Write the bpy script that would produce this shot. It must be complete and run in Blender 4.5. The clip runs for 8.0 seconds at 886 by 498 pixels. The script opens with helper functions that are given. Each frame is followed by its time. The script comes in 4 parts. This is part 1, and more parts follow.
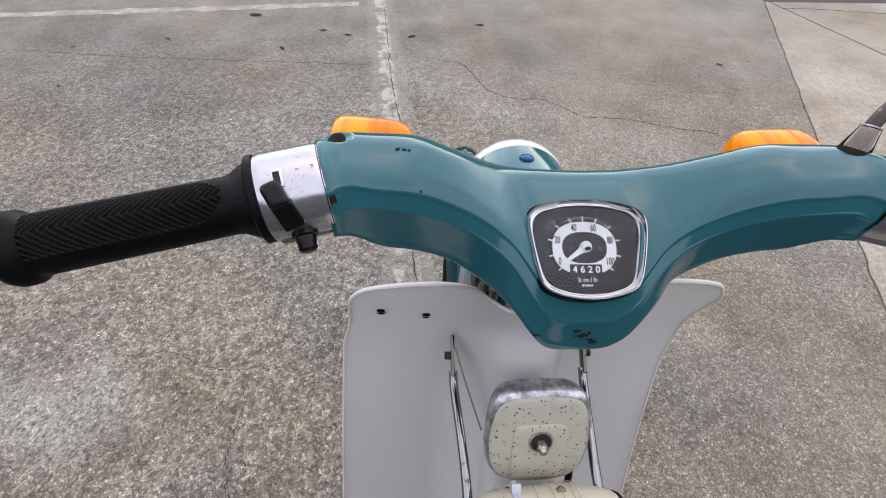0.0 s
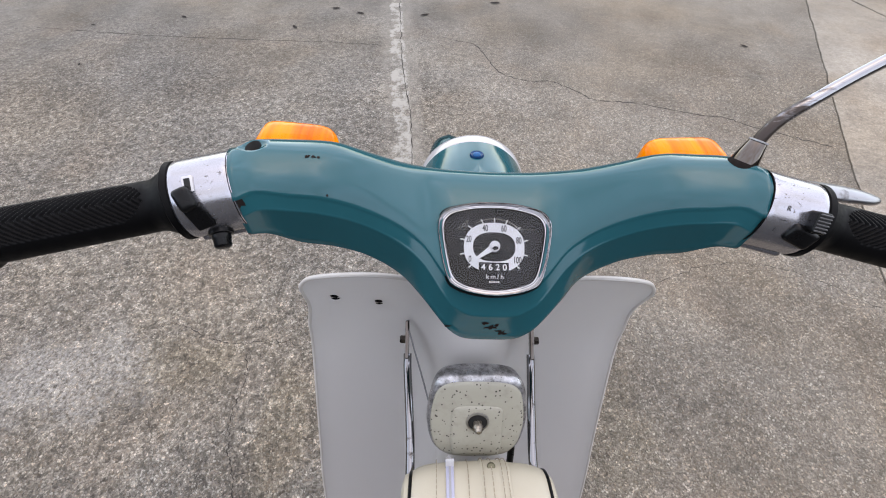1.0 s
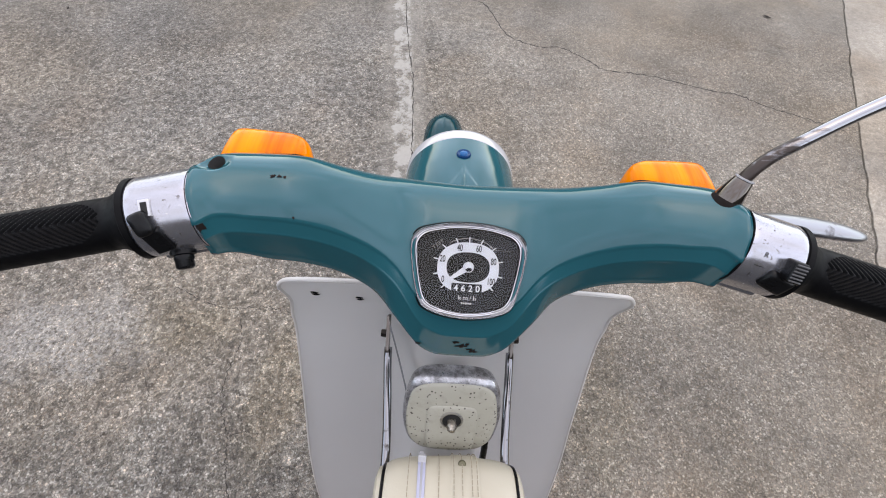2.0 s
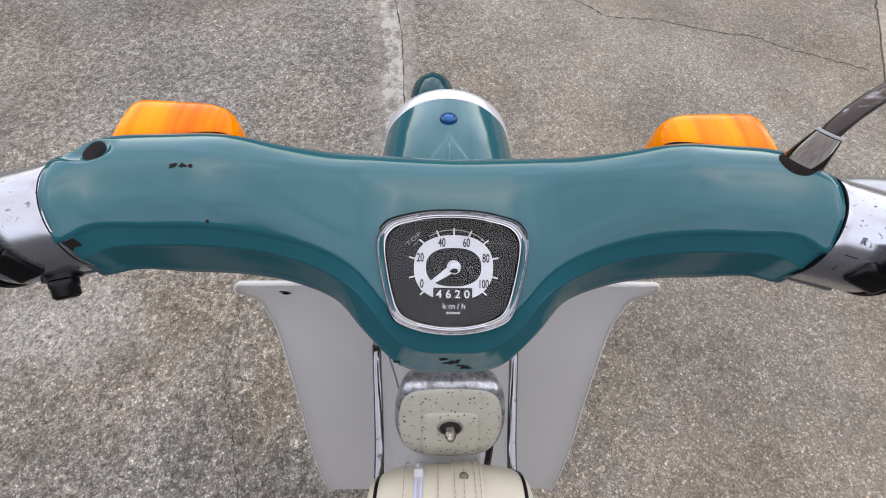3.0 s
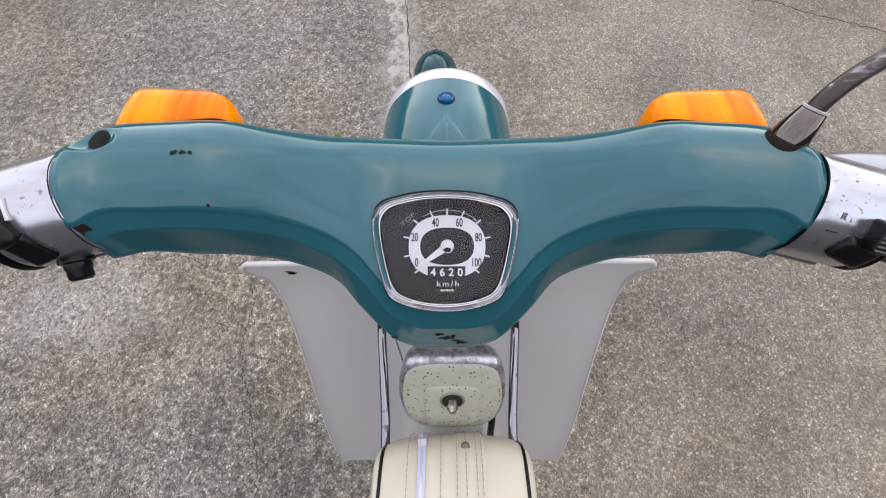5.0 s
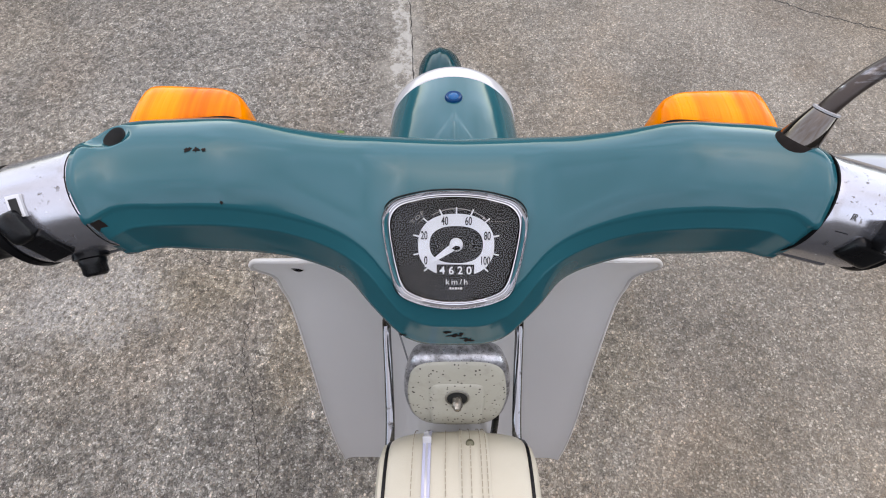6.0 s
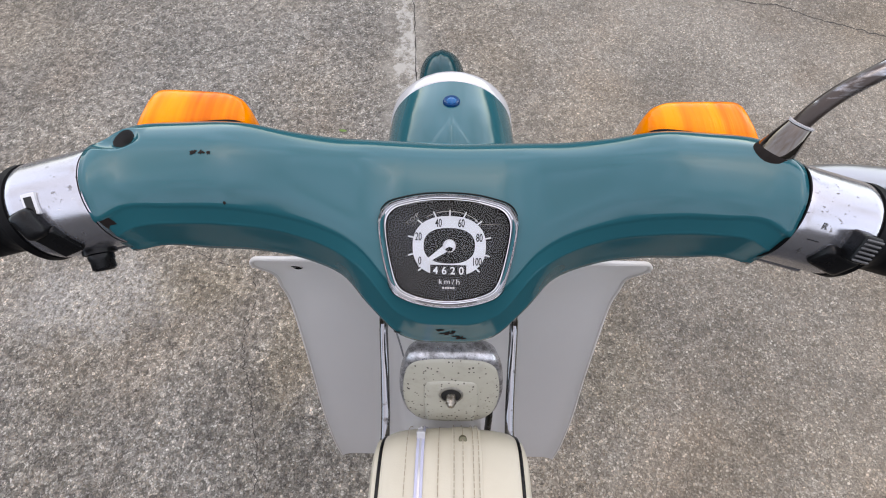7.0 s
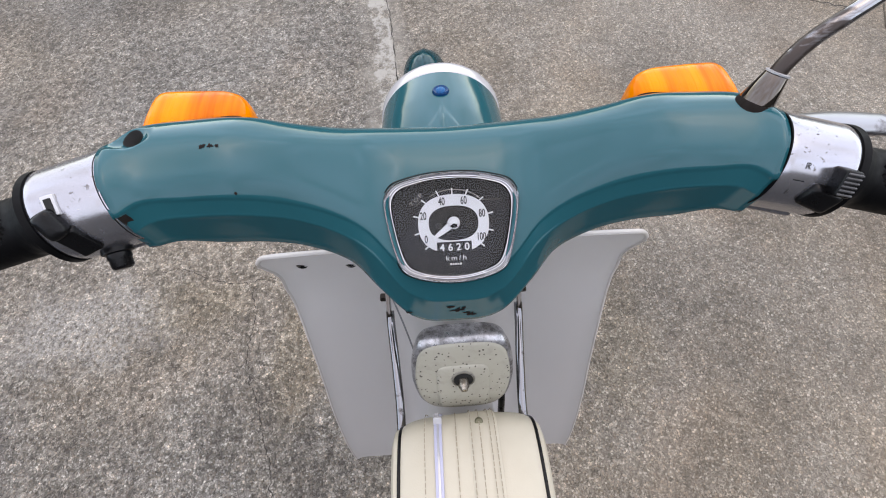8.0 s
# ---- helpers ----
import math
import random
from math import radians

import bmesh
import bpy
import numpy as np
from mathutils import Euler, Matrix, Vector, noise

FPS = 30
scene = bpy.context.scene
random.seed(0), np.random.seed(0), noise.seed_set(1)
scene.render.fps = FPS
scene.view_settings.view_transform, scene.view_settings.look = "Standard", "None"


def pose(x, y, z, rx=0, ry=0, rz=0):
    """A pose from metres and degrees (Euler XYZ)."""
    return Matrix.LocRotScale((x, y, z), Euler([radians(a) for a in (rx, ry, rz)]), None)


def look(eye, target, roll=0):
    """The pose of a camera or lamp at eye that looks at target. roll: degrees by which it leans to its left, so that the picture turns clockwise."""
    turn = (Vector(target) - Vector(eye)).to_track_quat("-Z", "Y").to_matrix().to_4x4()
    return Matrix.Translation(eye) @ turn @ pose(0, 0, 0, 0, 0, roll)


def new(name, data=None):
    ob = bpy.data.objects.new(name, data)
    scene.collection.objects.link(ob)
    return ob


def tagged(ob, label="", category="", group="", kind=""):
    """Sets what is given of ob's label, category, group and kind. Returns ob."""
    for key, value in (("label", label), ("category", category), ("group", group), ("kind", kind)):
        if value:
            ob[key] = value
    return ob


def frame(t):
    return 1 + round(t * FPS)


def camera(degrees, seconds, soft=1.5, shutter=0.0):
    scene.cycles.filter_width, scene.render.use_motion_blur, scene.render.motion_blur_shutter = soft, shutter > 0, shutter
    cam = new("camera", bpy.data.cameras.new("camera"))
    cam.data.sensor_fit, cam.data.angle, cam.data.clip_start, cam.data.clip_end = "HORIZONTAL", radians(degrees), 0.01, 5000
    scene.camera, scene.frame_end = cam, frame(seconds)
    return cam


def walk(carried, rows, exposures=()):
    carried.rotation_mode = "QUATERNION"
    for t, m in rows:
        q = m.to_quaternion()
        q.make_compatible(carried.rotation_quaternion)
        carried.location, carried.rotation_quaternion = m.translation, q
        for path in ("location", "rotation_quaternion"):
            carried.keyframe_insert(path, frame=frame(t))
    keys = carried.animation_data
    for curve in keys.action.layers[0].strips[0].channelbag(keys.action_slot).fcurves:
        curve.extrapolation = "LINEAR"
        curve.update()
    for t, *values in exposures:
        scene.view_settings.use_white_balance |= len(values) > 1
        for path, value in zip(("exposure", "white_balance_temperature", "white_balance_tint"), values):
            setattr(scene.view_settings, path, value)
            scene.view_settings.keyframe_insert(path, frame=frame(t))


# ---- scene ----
cam = camera(94.4, 8.0, soft=1.05)
PATH = [
    (0, (-0.096, -0.157, 1.139), (-0.006, 1.16, -0.364), 1.7),
    (0.5, (-0.055, -0.158, 1.147), (-0.005, 1.11, -0.399), 0.6),
    (1, (-0.034, -0.165, 1.163), (-0.029, 1.082, -0.4), 0.3),
    (1.2, (-0.021, -0.165, 1.174), (-0.045, 1.074, -0.396), 0.7),
    (1.5, (-0.022, -0.154, 1.182), (-0.019, 1.057, -0.41), 2.8),
    (1.7, (-0.021, -0.147, 1.186), (-0.017, 1.019, -0.439), 3.1),
    (3, (-0.0042, -0.0883, 1.1395), (-0.0158, 0.8727, -0.6143), -1.02),
    (3.5, (-0.0030, -0.0902, 1.1379), (-0.0350, 0.8269, -0.6396), -1.68),
    (4, (0.0048, -0.0912, 1.1402), (-0.0415, 0.8016, -0.6485), -3.67),
    (4.5, (0.006, -0.091, 1.144), (-0.056, 0.789, -0.652), -4.7),
    (6, (0.0003, -0.0918, 1.1466), (-0.0686, 0.7713, -0.6559), -4.79),
    (6.5, (0.0063, -0.0881, 1.1538), (-0.0683, 0.7776, -0.6499), -4.12),
    (7, (0.0046, -0.0946, 1.1543), (-0.0692, 0.7665, -0.6511), -4.23),
    (7.5, (0.0051, -0.1088, 1.1595), (-0.0652, 0.7645, -0.6382), -4.01),
    (8, (-0.0024, -0.1107, 1.1547), (-0.0443, 0.7684, -0.6446), -7.05),
]
walk(cam, [(t, look(eye, target, roll)) for t, eye, target, roll in PATH], exposures=[(0.0, 0.55, 8200, 13), (8.0, 0.55, 8200, 13)])

# ---- world and light ----
SUN_ELEVATION, SUN_AZIMUTH = radians(72), radians(30)
world = bpy.data.worlds.new("world")
scene.world = world
world.use_nodes = True
sky = world.node_tree.nodes.new("ShaderNodeTexSky")
sky.sky_type = "NISHITA"
sky.sun_disc = False
sky.sun_elevation, sky.sun_rotation = SUN_ELEVATION, SUN_AZIMUTH
sky.air_density, sky.dust_density = 1.0, 0.6
back = world.node_tree.nodes["Background"]
back.inputs["Strength"].default_value = 0.325
# thin uneven cloud over the whole sky
sky_at = world.node_tree.nodes.new("ShaderNodeTexCoord")
cloud = world.node_tree.nodes.new("ShaderNodeTexNoise")
cloud.inputs["Scale"].default_value, cloud.inputs["Detail"].default_value, cloud.inputs["Roughness"].default_value, cloud.inputs["Distortion"].default_value = 2.6, 6.0, 0.55, 0.6
cover_range = world.node_tree.nodes.new("ShaderNodeMapRange")
for key, value in (("From Min", 0.35), ("From Max", 0.65), ("To Min", 0.6), ("To Max", 1.45)):
    cover_range.inputs[key].default_value = value
clouded = world.node_tree.nodes.new("ShaderNodeVectorMath")
clouded.operation = "SCALE"
world.node_tree.links.new(sky_at.outputs["Generated"], cloud.inputs["Vector"])
world.node_tree.links.new(cloud.outputs["Fac"], cover_range.inputs["Value"])
world.node_tree.links.new(sky.outputs[0], clouded.inputs[0])
world.node_tree.links.new(cover_range.outputs[0], clouded.inputs["Scale"])
world.node_tree.links.new(clouded.outputs[0], back.inputs["Color"])
sun_data = bpy.data.lights.new("sun", "SUN")
sun_data.energy, sun_data.angle, sun_data.color = 2.0, radians(170), (1.0, 0.93, 0.85)
sun = new("sun", sun_data)
sun_way = Vector((math.sin(SUN_AZIMUTH) * math.cos(SUN_ELEVATION), math.cos(SUN_AZIMUTH) * math.cos(SUN_ELEVATION), math.sin(SUN_ELEVATION)))
sun.matrix_world = look(sun_way * 20, (0, 0, 0))


# ---- materials ----
class Mat:
    """A small wrapper round a node material."""

    def __init__(self, name):
        self.m = bpy.data.materials.new(name)
        self.m.use_nodes = True
        self.t = self.m.node_tree
        self.b = self.t.nodes["Principled BSDF"]
        self.co = self.node("ShaderNodeTexCoord").outputs["Object"]

    def node(self, kind):
        return self.t.nodes.new(kind)

    def link(self, a, b):
        self.t.links.new(a, b)

    def put(self, **values):
        for k, v in values.items():
            key = k.replace("_", " ")
            if isinstance(v, bpy.types.NodeSocket):
                self.link(v, self.b.inputs[key])
            else:
                self.b.inputs[key].default_value = v
        return self

    def noise(self, scale, detail=4.0, rough=0.55, at=None, stretch=None):
        n = self.node("ShaderNodeTexNoise")
        n.inputs["Scale"].default_value, n.inputs["Detail"].default_value, n.inputs["Roughness"].default_value = scale, detail, rough
        src = at or self.co
        if stretch:
            mp = self.node("ShaderNodeMapping")
            mp.inputs["Scale"].default_value = stretch
            self.link(src, mp.inputs["Vector"])
            src = mp.outputs[0]
        self.link(src, n.inputs["Vector"])
        return n.outputs["Fac"]

    def cells(self, scale, what="Color", feature="F1", rand=1.0):
        n = self.node("ShaderNodeTexVoronoi")
        n.feature = feature
        n.inputs["Scale"].default_value, n.inputs["Randomness"].default_value = scale, rand
        self.link(self.co, n.inputs["Vector"])
        return n.outputs[what]

    def ramp(self, fac, *stops):
        r = self.node("ShaderNodeValToRGB")
        e = r.color_ramp.elements
        while len(e) < len(stops):
            e.new(0.5)
        for el, (p, c) in zip(e, stops):
            el.position = p
            el.color = (c, c, c, 1) if not isinstance(c, tuple) else (*c, 1)
        self.link(fac, r.inputs[0])
        return r.outputs[0]

    def mix(self, fac, a, b, mode="MIX"):
        n = self.node("ShaderNodeMix")
        n.data_type, n.blend_type = "RGBA", mode
        for key, v in ((0, fac), (6, a), (7, b)):
            if isinstance(v, bpy.types.NodeSocket):
                self.link(v, n.inputs[key])
            elif key:
                n.inputs[key].default_value = (*v, 1) if isinstance(v, tuple) else (v, v, v, 1)
            else:
                n.inputs[key].default_value = v
        return n.outputs[2]

    def calc(self, op, a, b=0.0, c=0.0, clamp=False):
        n = self.node("ShaderNodeMath")
        n.operation, n.use_clamp = op, clamp
        for key, v in enumerate((a, b, c)):
            if isinstance(v, bpy.types.NodeSocket):
                self.link(v, n.inputs[key])
            else:
                n.inputs[key].default_value = v
        return n.outputs[0]

    def bump(self, height, strength=0.3, dist=0.001):
        n = self.node("ShaderNodeBump")
        n.inputs["Strength"].default_value, n.inputs["Distance"].default_value = strength, dist
        self.link(height, n.inputs["Height"])
        self.link(n.outputs[0], self.b.inputs["Normal"])
        return self


def plain(name, color, rough=0.5, metal=0.0, vary=0.12, scale=60.0, bump=0.1, **more):
    """A surface of one colour with fine variation in tint and gloss."""
    m = Mat(name)
    n = m.noise(scale, 5)
    big = m.noise(scale / 9, 3)
    dark = tuple(c * (1 - vary) for c in color)
    light = tuple(min(1, c * (1 + vary)) for c in color)
    tone = m.mix(m.calc("MULTIPLY_ADD", n, 0.5, m.calc("MULTIPLY", big, 0.5)), dark, light)
    m.put(Base_Color=tone, Metallic=metal, Roughness=m.ramp(n, (0.3, max(0.02, rough * 0.8)), (0.7, min(1, rough * 1.25))))
    for k, v in more.items():
        m.put(**{k: v})
    if bump:
        m.bump(n, bump, 0.0006)
    return m.m


def paint():
    m = Mat("teal_paint")
    fine, big = m.noise(900, 2), m.noise(14, 4)
    m.put(Base_Color=m.mix(big, (0.006, 0.073, 0.090), (0.009, 0.086, 0.105)), Roughness=0.5, Coat_Weight=1.0, Coat_IOR=1.46,
          Coat_Roughness=m.ramp(m.noise(25, 5), (0.3, 0.08), (0.8, 0.14)), Specular_IOR_Level=0.0)
    m.bump(fine, 0.03, 0.0003)
    return m.m


def aluminium():
    m = Mat("cast_aluminium")
    streak = m.noise(120, 5, at=None, stretch=(0.25, 1, 1))
    pits = m.ramp(m.noise(330, 3, 0.6), (0.31, 0.0), (0.38, 1.0))
    spots = m.ramp(m.noise(45, 4), (0.50, 1.0), (0.57, 0.0))
    keep = m.calc("MAXIMUM", pits, spots)
    tone = m.mix(streak, (0.34, 0.34, 0.37), (0.48, 0.48, 0.515))
    m.put(Base_Color=m.mix(keep, (0.07, 0.06, 0.055), tone), Metallic=m.calc("MULTIPLY_ADD", keep, 0.5, 0.4), Roughness=m.ramp(streak, (0.3, 0.17), (0.8, 0.30)))
    m.bump(streak, 0.08, 0.0005)
    return m.m


def chrome(name, base, worn=0.0, rough=0.08):
    m = Mat(name)
    n = m.noise(70, 6)
    wear = m.ramp(n, (0.62 - worn, 0.0), (0.72 - worn * 0.6, 1.0))
    m.put(Base_Color=m.mix(wear, base, (0.050, 0.041, 0.036)), Metallic=m.calc("MULTIPLY_ADD", wear, -0.5, 1.0), Roughness=m.calc("MULTIPLY_ADD", wear, 0.4, rough))
    m.bump(n, 0.04, 0.0005)
    return m.m


def speckled_cream():
    m = Mat("pitted_cream_paint")
    d, size = m.cells(260, "Distance"), m.cells(260, "Color")
    limit = m.calc("MULTIPLY", m.calc("GREATER_THAN", size, 0.36), 0.42)
    pit = m.calc("LESS_THAN", d, m.calc("MULTIPLY", limit, m.noise(210, 3)))
    tone = m.mix(m.noise(30, 5), (0.345, 0.332, 0.272), (0.425, 0.408, 0.338))
    tone = m.mix(m.ramp(m.noise(120, 5), (0.50, 0.0), (0.72, 0.55)), tone, (0.29, 0.27, 0.225))
    m.put(Base_Color=m.mix(pit, tone, (0.055, 0.045, 0.04)), Roughness=m.mix(pit, 0.42, 0.9))
    m.bump(pit, -0.4, 0.0004)
    return m.m


def shield_plastic():
    m = Mat("off_white_plastic")
    n, big = m.noise(300, 3), m.noise(6, 4)
    m.put(Base_Color=m.mix(big, (0.635, 0.618, 0.605), (0.695, 0.675, 0.66)), Roughness=m.ramp(m.noise(9, 2), (0.3, 0.29), (0.8, 0.33)))
    m.bump(n, 0.03, 0.0003)
    through_light = m.node("ShaderNodeBsdfTranslucent")
    through_light.inputs["Color"].default_value = (0.76, 0.765, 0.775, 1)
    both = m.node("ShaderNodeMixShader")
    both.inputs[0].default_value = 0.34
    m.link(m.b.outputs[0], both.inputs[1])
    m.link(through_light.outputs[0], both.inputs[2])
    m.link(both.outputs[0], m.t.nodes["Material Output"].inputs["Surface"])
    return m.m


def vinyl():
    m = Mat("cream_vinyl")
    grain = m.cells(900, "Distance", "SMOOTH_F1")
    crease = m.noise(35, 5)
    marks = m.ramp(m.noise(75, 2, stretch=(1, 0.25, 1)), (0.76, 0.0), (0.80, 0.6))
    m.put(Base_Color=m.mix(marks, m.mix(crease, (0.475, 0.437, 0.345), (0.545, 0.507, 0.412)), (0.40, 0.34, 0.24)), Roughness=m.ramp(crease, (0.3, 0.38), (0.8, 0.52)))
    m.bump(m.calc("MULTIPLY_ADD", grain, 0.4, m.calc("MULTIPLY", crease, 0.8)), 0.25, 0.0008)
    return m.m


def amber():
    m = Mat("amber_lens_plastic")
    n = m.noise(90, 4, stretch=(1, 0.06, 0.06))
    m.put(Base_Color=m.mix(m.ramp(n, (0.32, 0.0), (0.62, 1.0)), (0.52, 0.085, 0.0), (0.90, 0.25, 0.0)), Roughness=0.16, Subsurface_Weight=0.05, Specular_IOR_Level=0.16)
    m.bump(m.noise(420, 2, stretch=(1, 0.02, 0.02)), 0.6, 0.0008)
    m.b.inputs["Subsurface Radius"].default_value = (0.02, 0.012, 0.001)
    return m.m


def concrete(name, smooth):
    """Worn concrete with exposed aggregate; smooth: how much the fines still cover it."""
    m = Mat(name)
    x = m.node("ShaderNodeSeparateXYZ")
    m.link(m.co, x.inputs[0])

    def split(colour):
        n = m.node("ShaderNodeSeparateColor")
        m.link(colour, n.inputs[0])
        return n.outputs

    def patch(px, py, rx, ry, rough, seed_scale):
        """A patch with an uneven outline round a place on the ground."""
        d = m.calc("POWER", m.calc("ADD", m.calc("POWER", m.calc("DIVIDE", m.calc("SUBTRACT", x.outputs[0], px), rx), 2.0), m.calc("POWER", m.calc("DIVIDE", m.calc("SUBTRACT", x.outputs[1], py), ry), 2.0)), 0.5)
        return m.ramp(m.calc("ADD", d, m.calc("MULTIPLY", m.calc("SUBTRACT", m.noise(seed_scale, 6, 0.7), 0.5), rough)), (0.55, 1.0), (1.15, 0.0))

    left = m.ramp(m.calc("MULTIPLY_ADD", x.outputs[0], 0.35, 0.5), (0.42, 1.0), (0.72, 0.0))
    big, gap = split(m.cells(195, "Color")), m.ramp(m.cells(195, "Distance", "DISTANCE_TO_EDGE"), (0.02, 0.0), (0.13, 1.0))
    mid, mid_gap = split(m.cells(340, "Color")), m.ramp(m.cells(340, "Distance", "DISTANCE_TO_EDGE"), (0.02, 0.25), (0.12, 1.0))
    tiny = split(m.cells(620, "Color"))
    stone = m.ramp(big[0], (0.0, (0.120, 0.112, 0.100)), (0.38, (0.225, 0.213, 0.194)), (0.75, (0.335, 0.320, 0.296)), (1.0, (0.56, 0.545, 0.515)))
    stone = m.mix(m.ramp(big[2], (0.55, 0.0), (0.9, 0.6)), stone, m.mix(1.0, stone, (1.08, 0.93, 0.80), "MULTIPLY"))
    grit = m.ramp(mid[1], (0.0, (0.050, 0.045, 0.040)), (0.45, (0.165, 0.154, 0.137)), (0.80, (0.270, 0.255, 0.230)), (1.0, (0.46, 0.445, 0.415)))
    sand = m.ramp(tiny[0], (0.0, (0.038, 0.034, 0.030)), (0.55, (0.170, 0.163, 0.146)), (1.0, (0.40, 0.385, 0.36)))
    base = m.mix(m.calc("MULTIPLY", mid_gap, 0.80), sand, grit)
    shown = m.calc("MULTIPLY", gap, m.ramp(m.calc("SUBTRACT", big[1], m.calc("MULTIPLY", left, -0.16)), (0.26, 0.0), (0.36, 0.94)))
    base = m.mix(shown, base, stone)
    fines = m.mix(m.noise(45, 6), (0.215 + 0.09 * smooth, 0.20 + 0.09 * smooth, 0.18 + 0.085 * smooth), (0.31 + 0.08 * smooth, 0.295 + 0.08 * smooth, 0.27 + 0.08 * smooth))
    worn = m.calc("ADD", m.ramp(m.noise(1.3, 5), (0.38, 0.0), (0.66, 1.0)), smooth, clamp=True)
    tone = m.mix(m.calc("MULTIPLY", worn, 0.20 + 0.66 * smooth), base, fines)
    tone = m.mix(m.calc("MULTIPLY", m.calc("SUBTRACT", 1.0, left), 0.12), tone, (0.225, 0.212, 0.190))
    far = m.ramp(m.calc("MULTIPLY_ADD", x.outputs[1], 0.25, m.calc("MULTIPLY", m.noise(1.7, 4), 0.30)), (0.58, 0.0), (0.86, 0.72))
    tone = m.mix(far, tone, m.mix(m.noise(14, 5), (0.215, 0.206, 0.188), (0.262, 0.250, 0.226)))
    tone = m.mix(m.calc("MULTIPLY", m.calc("SUBTRACT", 1.0, left), 0.8), tone, m.mix(1.0, tone, (1.15, 1.10, 1.04), "MULTIPLY"))
    # broad warm and cool tints, darker and paler patches
    tone = m.mix(m.ramp(m.noise(1.1, 4), (0.42, 0.0), (0.62, 0.75)), tone, m.mix(1.0, tone, (1.03, 0.955, 0.86), "MULTIPLY"))
    tone = m.mix(m.ramp(m.noise(2.7, 5, 0.6), (0.52, 0.0), (0.68, 0.8)), tone, m.mix(1.0, tone, (1.02, 0.97, 0.93), "MULTIPLY"))
    stain = m.mix(1.0, m.ramp(m.noise(0.75, 6, 0.65), (0.34, 0.76), (0.52, 1.0), (0.72, 1.10)), m.ramp(m.noise(3.1, 5, 0.6), (0.32, 0.80), (0.55, 1.0), (0.75, 1.12)), "MULTIPLY")
    blotch = m.mix(1.0, stain, m.ramp(m.noise(30, 6, 0.7), (0.38, 0.72), (0.50, 1.0), (0.62, 1.30)), "MULTIPLY")
    stain = m.mix(m.calc("MULTIPLY", m.calc("MULTIPLY_ADD", left, 0.6, 0.4), m.calc("SUBTRACT", 1.0, far)), stain, blotch)
    speck = split(m.cells(95, "Color"))
    stain = m.mix(m.calc("MULTIPLY", m.calc("MULTIPLY_ADD", left, 0.65, 0.35), m.calc("SUBTRACT", 1.0, far)), stain, m.mix(1.0, stain, m.ramp(speck[0], (0.0, 0.66), (0.5, 1.0), (1.0, 1.36)), "MULTIPLY"))
    tone = m.mix(1.0, tone, stain, "MULTIPLY")
    if not smooth:
        pale = m.calc("MULTIPLY", patch(-1.10, 0.29, 0.30, 0.17, 1.6, 9), m.ramp(m.noise(95, 5, 0.7), (0.42, 0.0), (0.62, 0.55)))
        tone = m.mix(pale, tone, (0.52, 0.51, 0.495))
        for px, py, rx, ry in ((-0.46, 0.14, 0.09, 0.22), (0.42, 0.14, 0.16, 0.20), (-0.80, 0.33, 0.20, 0.10)):
            tone = m.mix(m.calc("MULTIPLY", patch(px, py, rx, ry, 1.4, 11), 0.32), tone, m.mix(1.0, tone, (1.04, 0.96, 0.78), "MULTIPLY"))
        # darkens the concrete in six set places
        for px, py, rx, ry in ((-0.62, 0.05, 0.16, 0.14), (-0.37, -0.12, 0.16, 0.16), (-1.35, -0.05, 0.22, 0.22), (-1.6, 1.2, 0.55, 0.25), (-1.9, 2.3, 1.3, 0.7), (0.5, 2.6, 0.9, 0.5)):
            tone = m.mix(m.calc("MULTIPLY", patch(px, py, rx, ry, 1.5, 8), 0.35), tone, m.mix(1.0, tone, (0.66, 0.66, 0.67), "MULTIPLY"))
        # a lighter cement band runs away from the camera, patchy at its edges
        axis = m.calc("MULTIPLY_ADD", x.outputs[1], 0.092, m.calc("ADD", x.outputs[0], 0.082))
        off = m.calc("ABSOLUTE", m.calc("ADD", axis, m.calc("MULTIPLY", m.calc("SUBTRACT", m.noise(9, 5, 0.7), 0.5), 0.13)))
        inner = m.calc("MULTIPLY", m.ramp(off, (0.038, 1.0), (0.046, 0.0)), m.ramp(m.noise(9, 7, 0.75), (0.47, 0.05), (0.53, 0.92)))
        outer = m.calc("MULTIPLY", m.ramp(off, (0.075, 1.0), (0.12, 0.0)), m.ramp(m.noise(9, 5), (0.35, 0.1), (0.65, 0.6)))
        tone = m.mix(outer, tone, (0.33, 0.31, 0.275))
        tone = m.mix(inner, tone, m.mix(m.noise(60, 6, 0.7), (0.40, 0.385, 0.355), (0.53, 0.515, 0.485)))
    tone = m.mix(1.0, tone, (1.15, 1.145, 1.12), "MULTIPLY")
    m.put(Base_Color=tone, Roughness=0.93, Specular_IOR_Level=0.3)
    m.bump(m.calc("MULTIPLY_ADD", shown, 0.8, m.calc("MULTIPLY", mid_gap, 0.35)), 0.9 - 0.5 * smooth, 0.004)
    return m.m


def worn_line():
    m = Mat("worn_white_line")
    left = m.calc("MULTIPLY", m.ramp(m.noise(6, 6, 0.7), (0.46, 0.0), (0.62, 1.0)), m.ramp(m.noise(110, 3), (0.35, 0.2), (0.6, 1.0)))
    m.put(Base_Color=m.mix(left, (0.21, 0.195, 0.175), (0.40, 0.385, 0.36)), Roughness=0.92)
    m.bump(m.noise(140, 4), 0.5, 0.002)
    return m.m


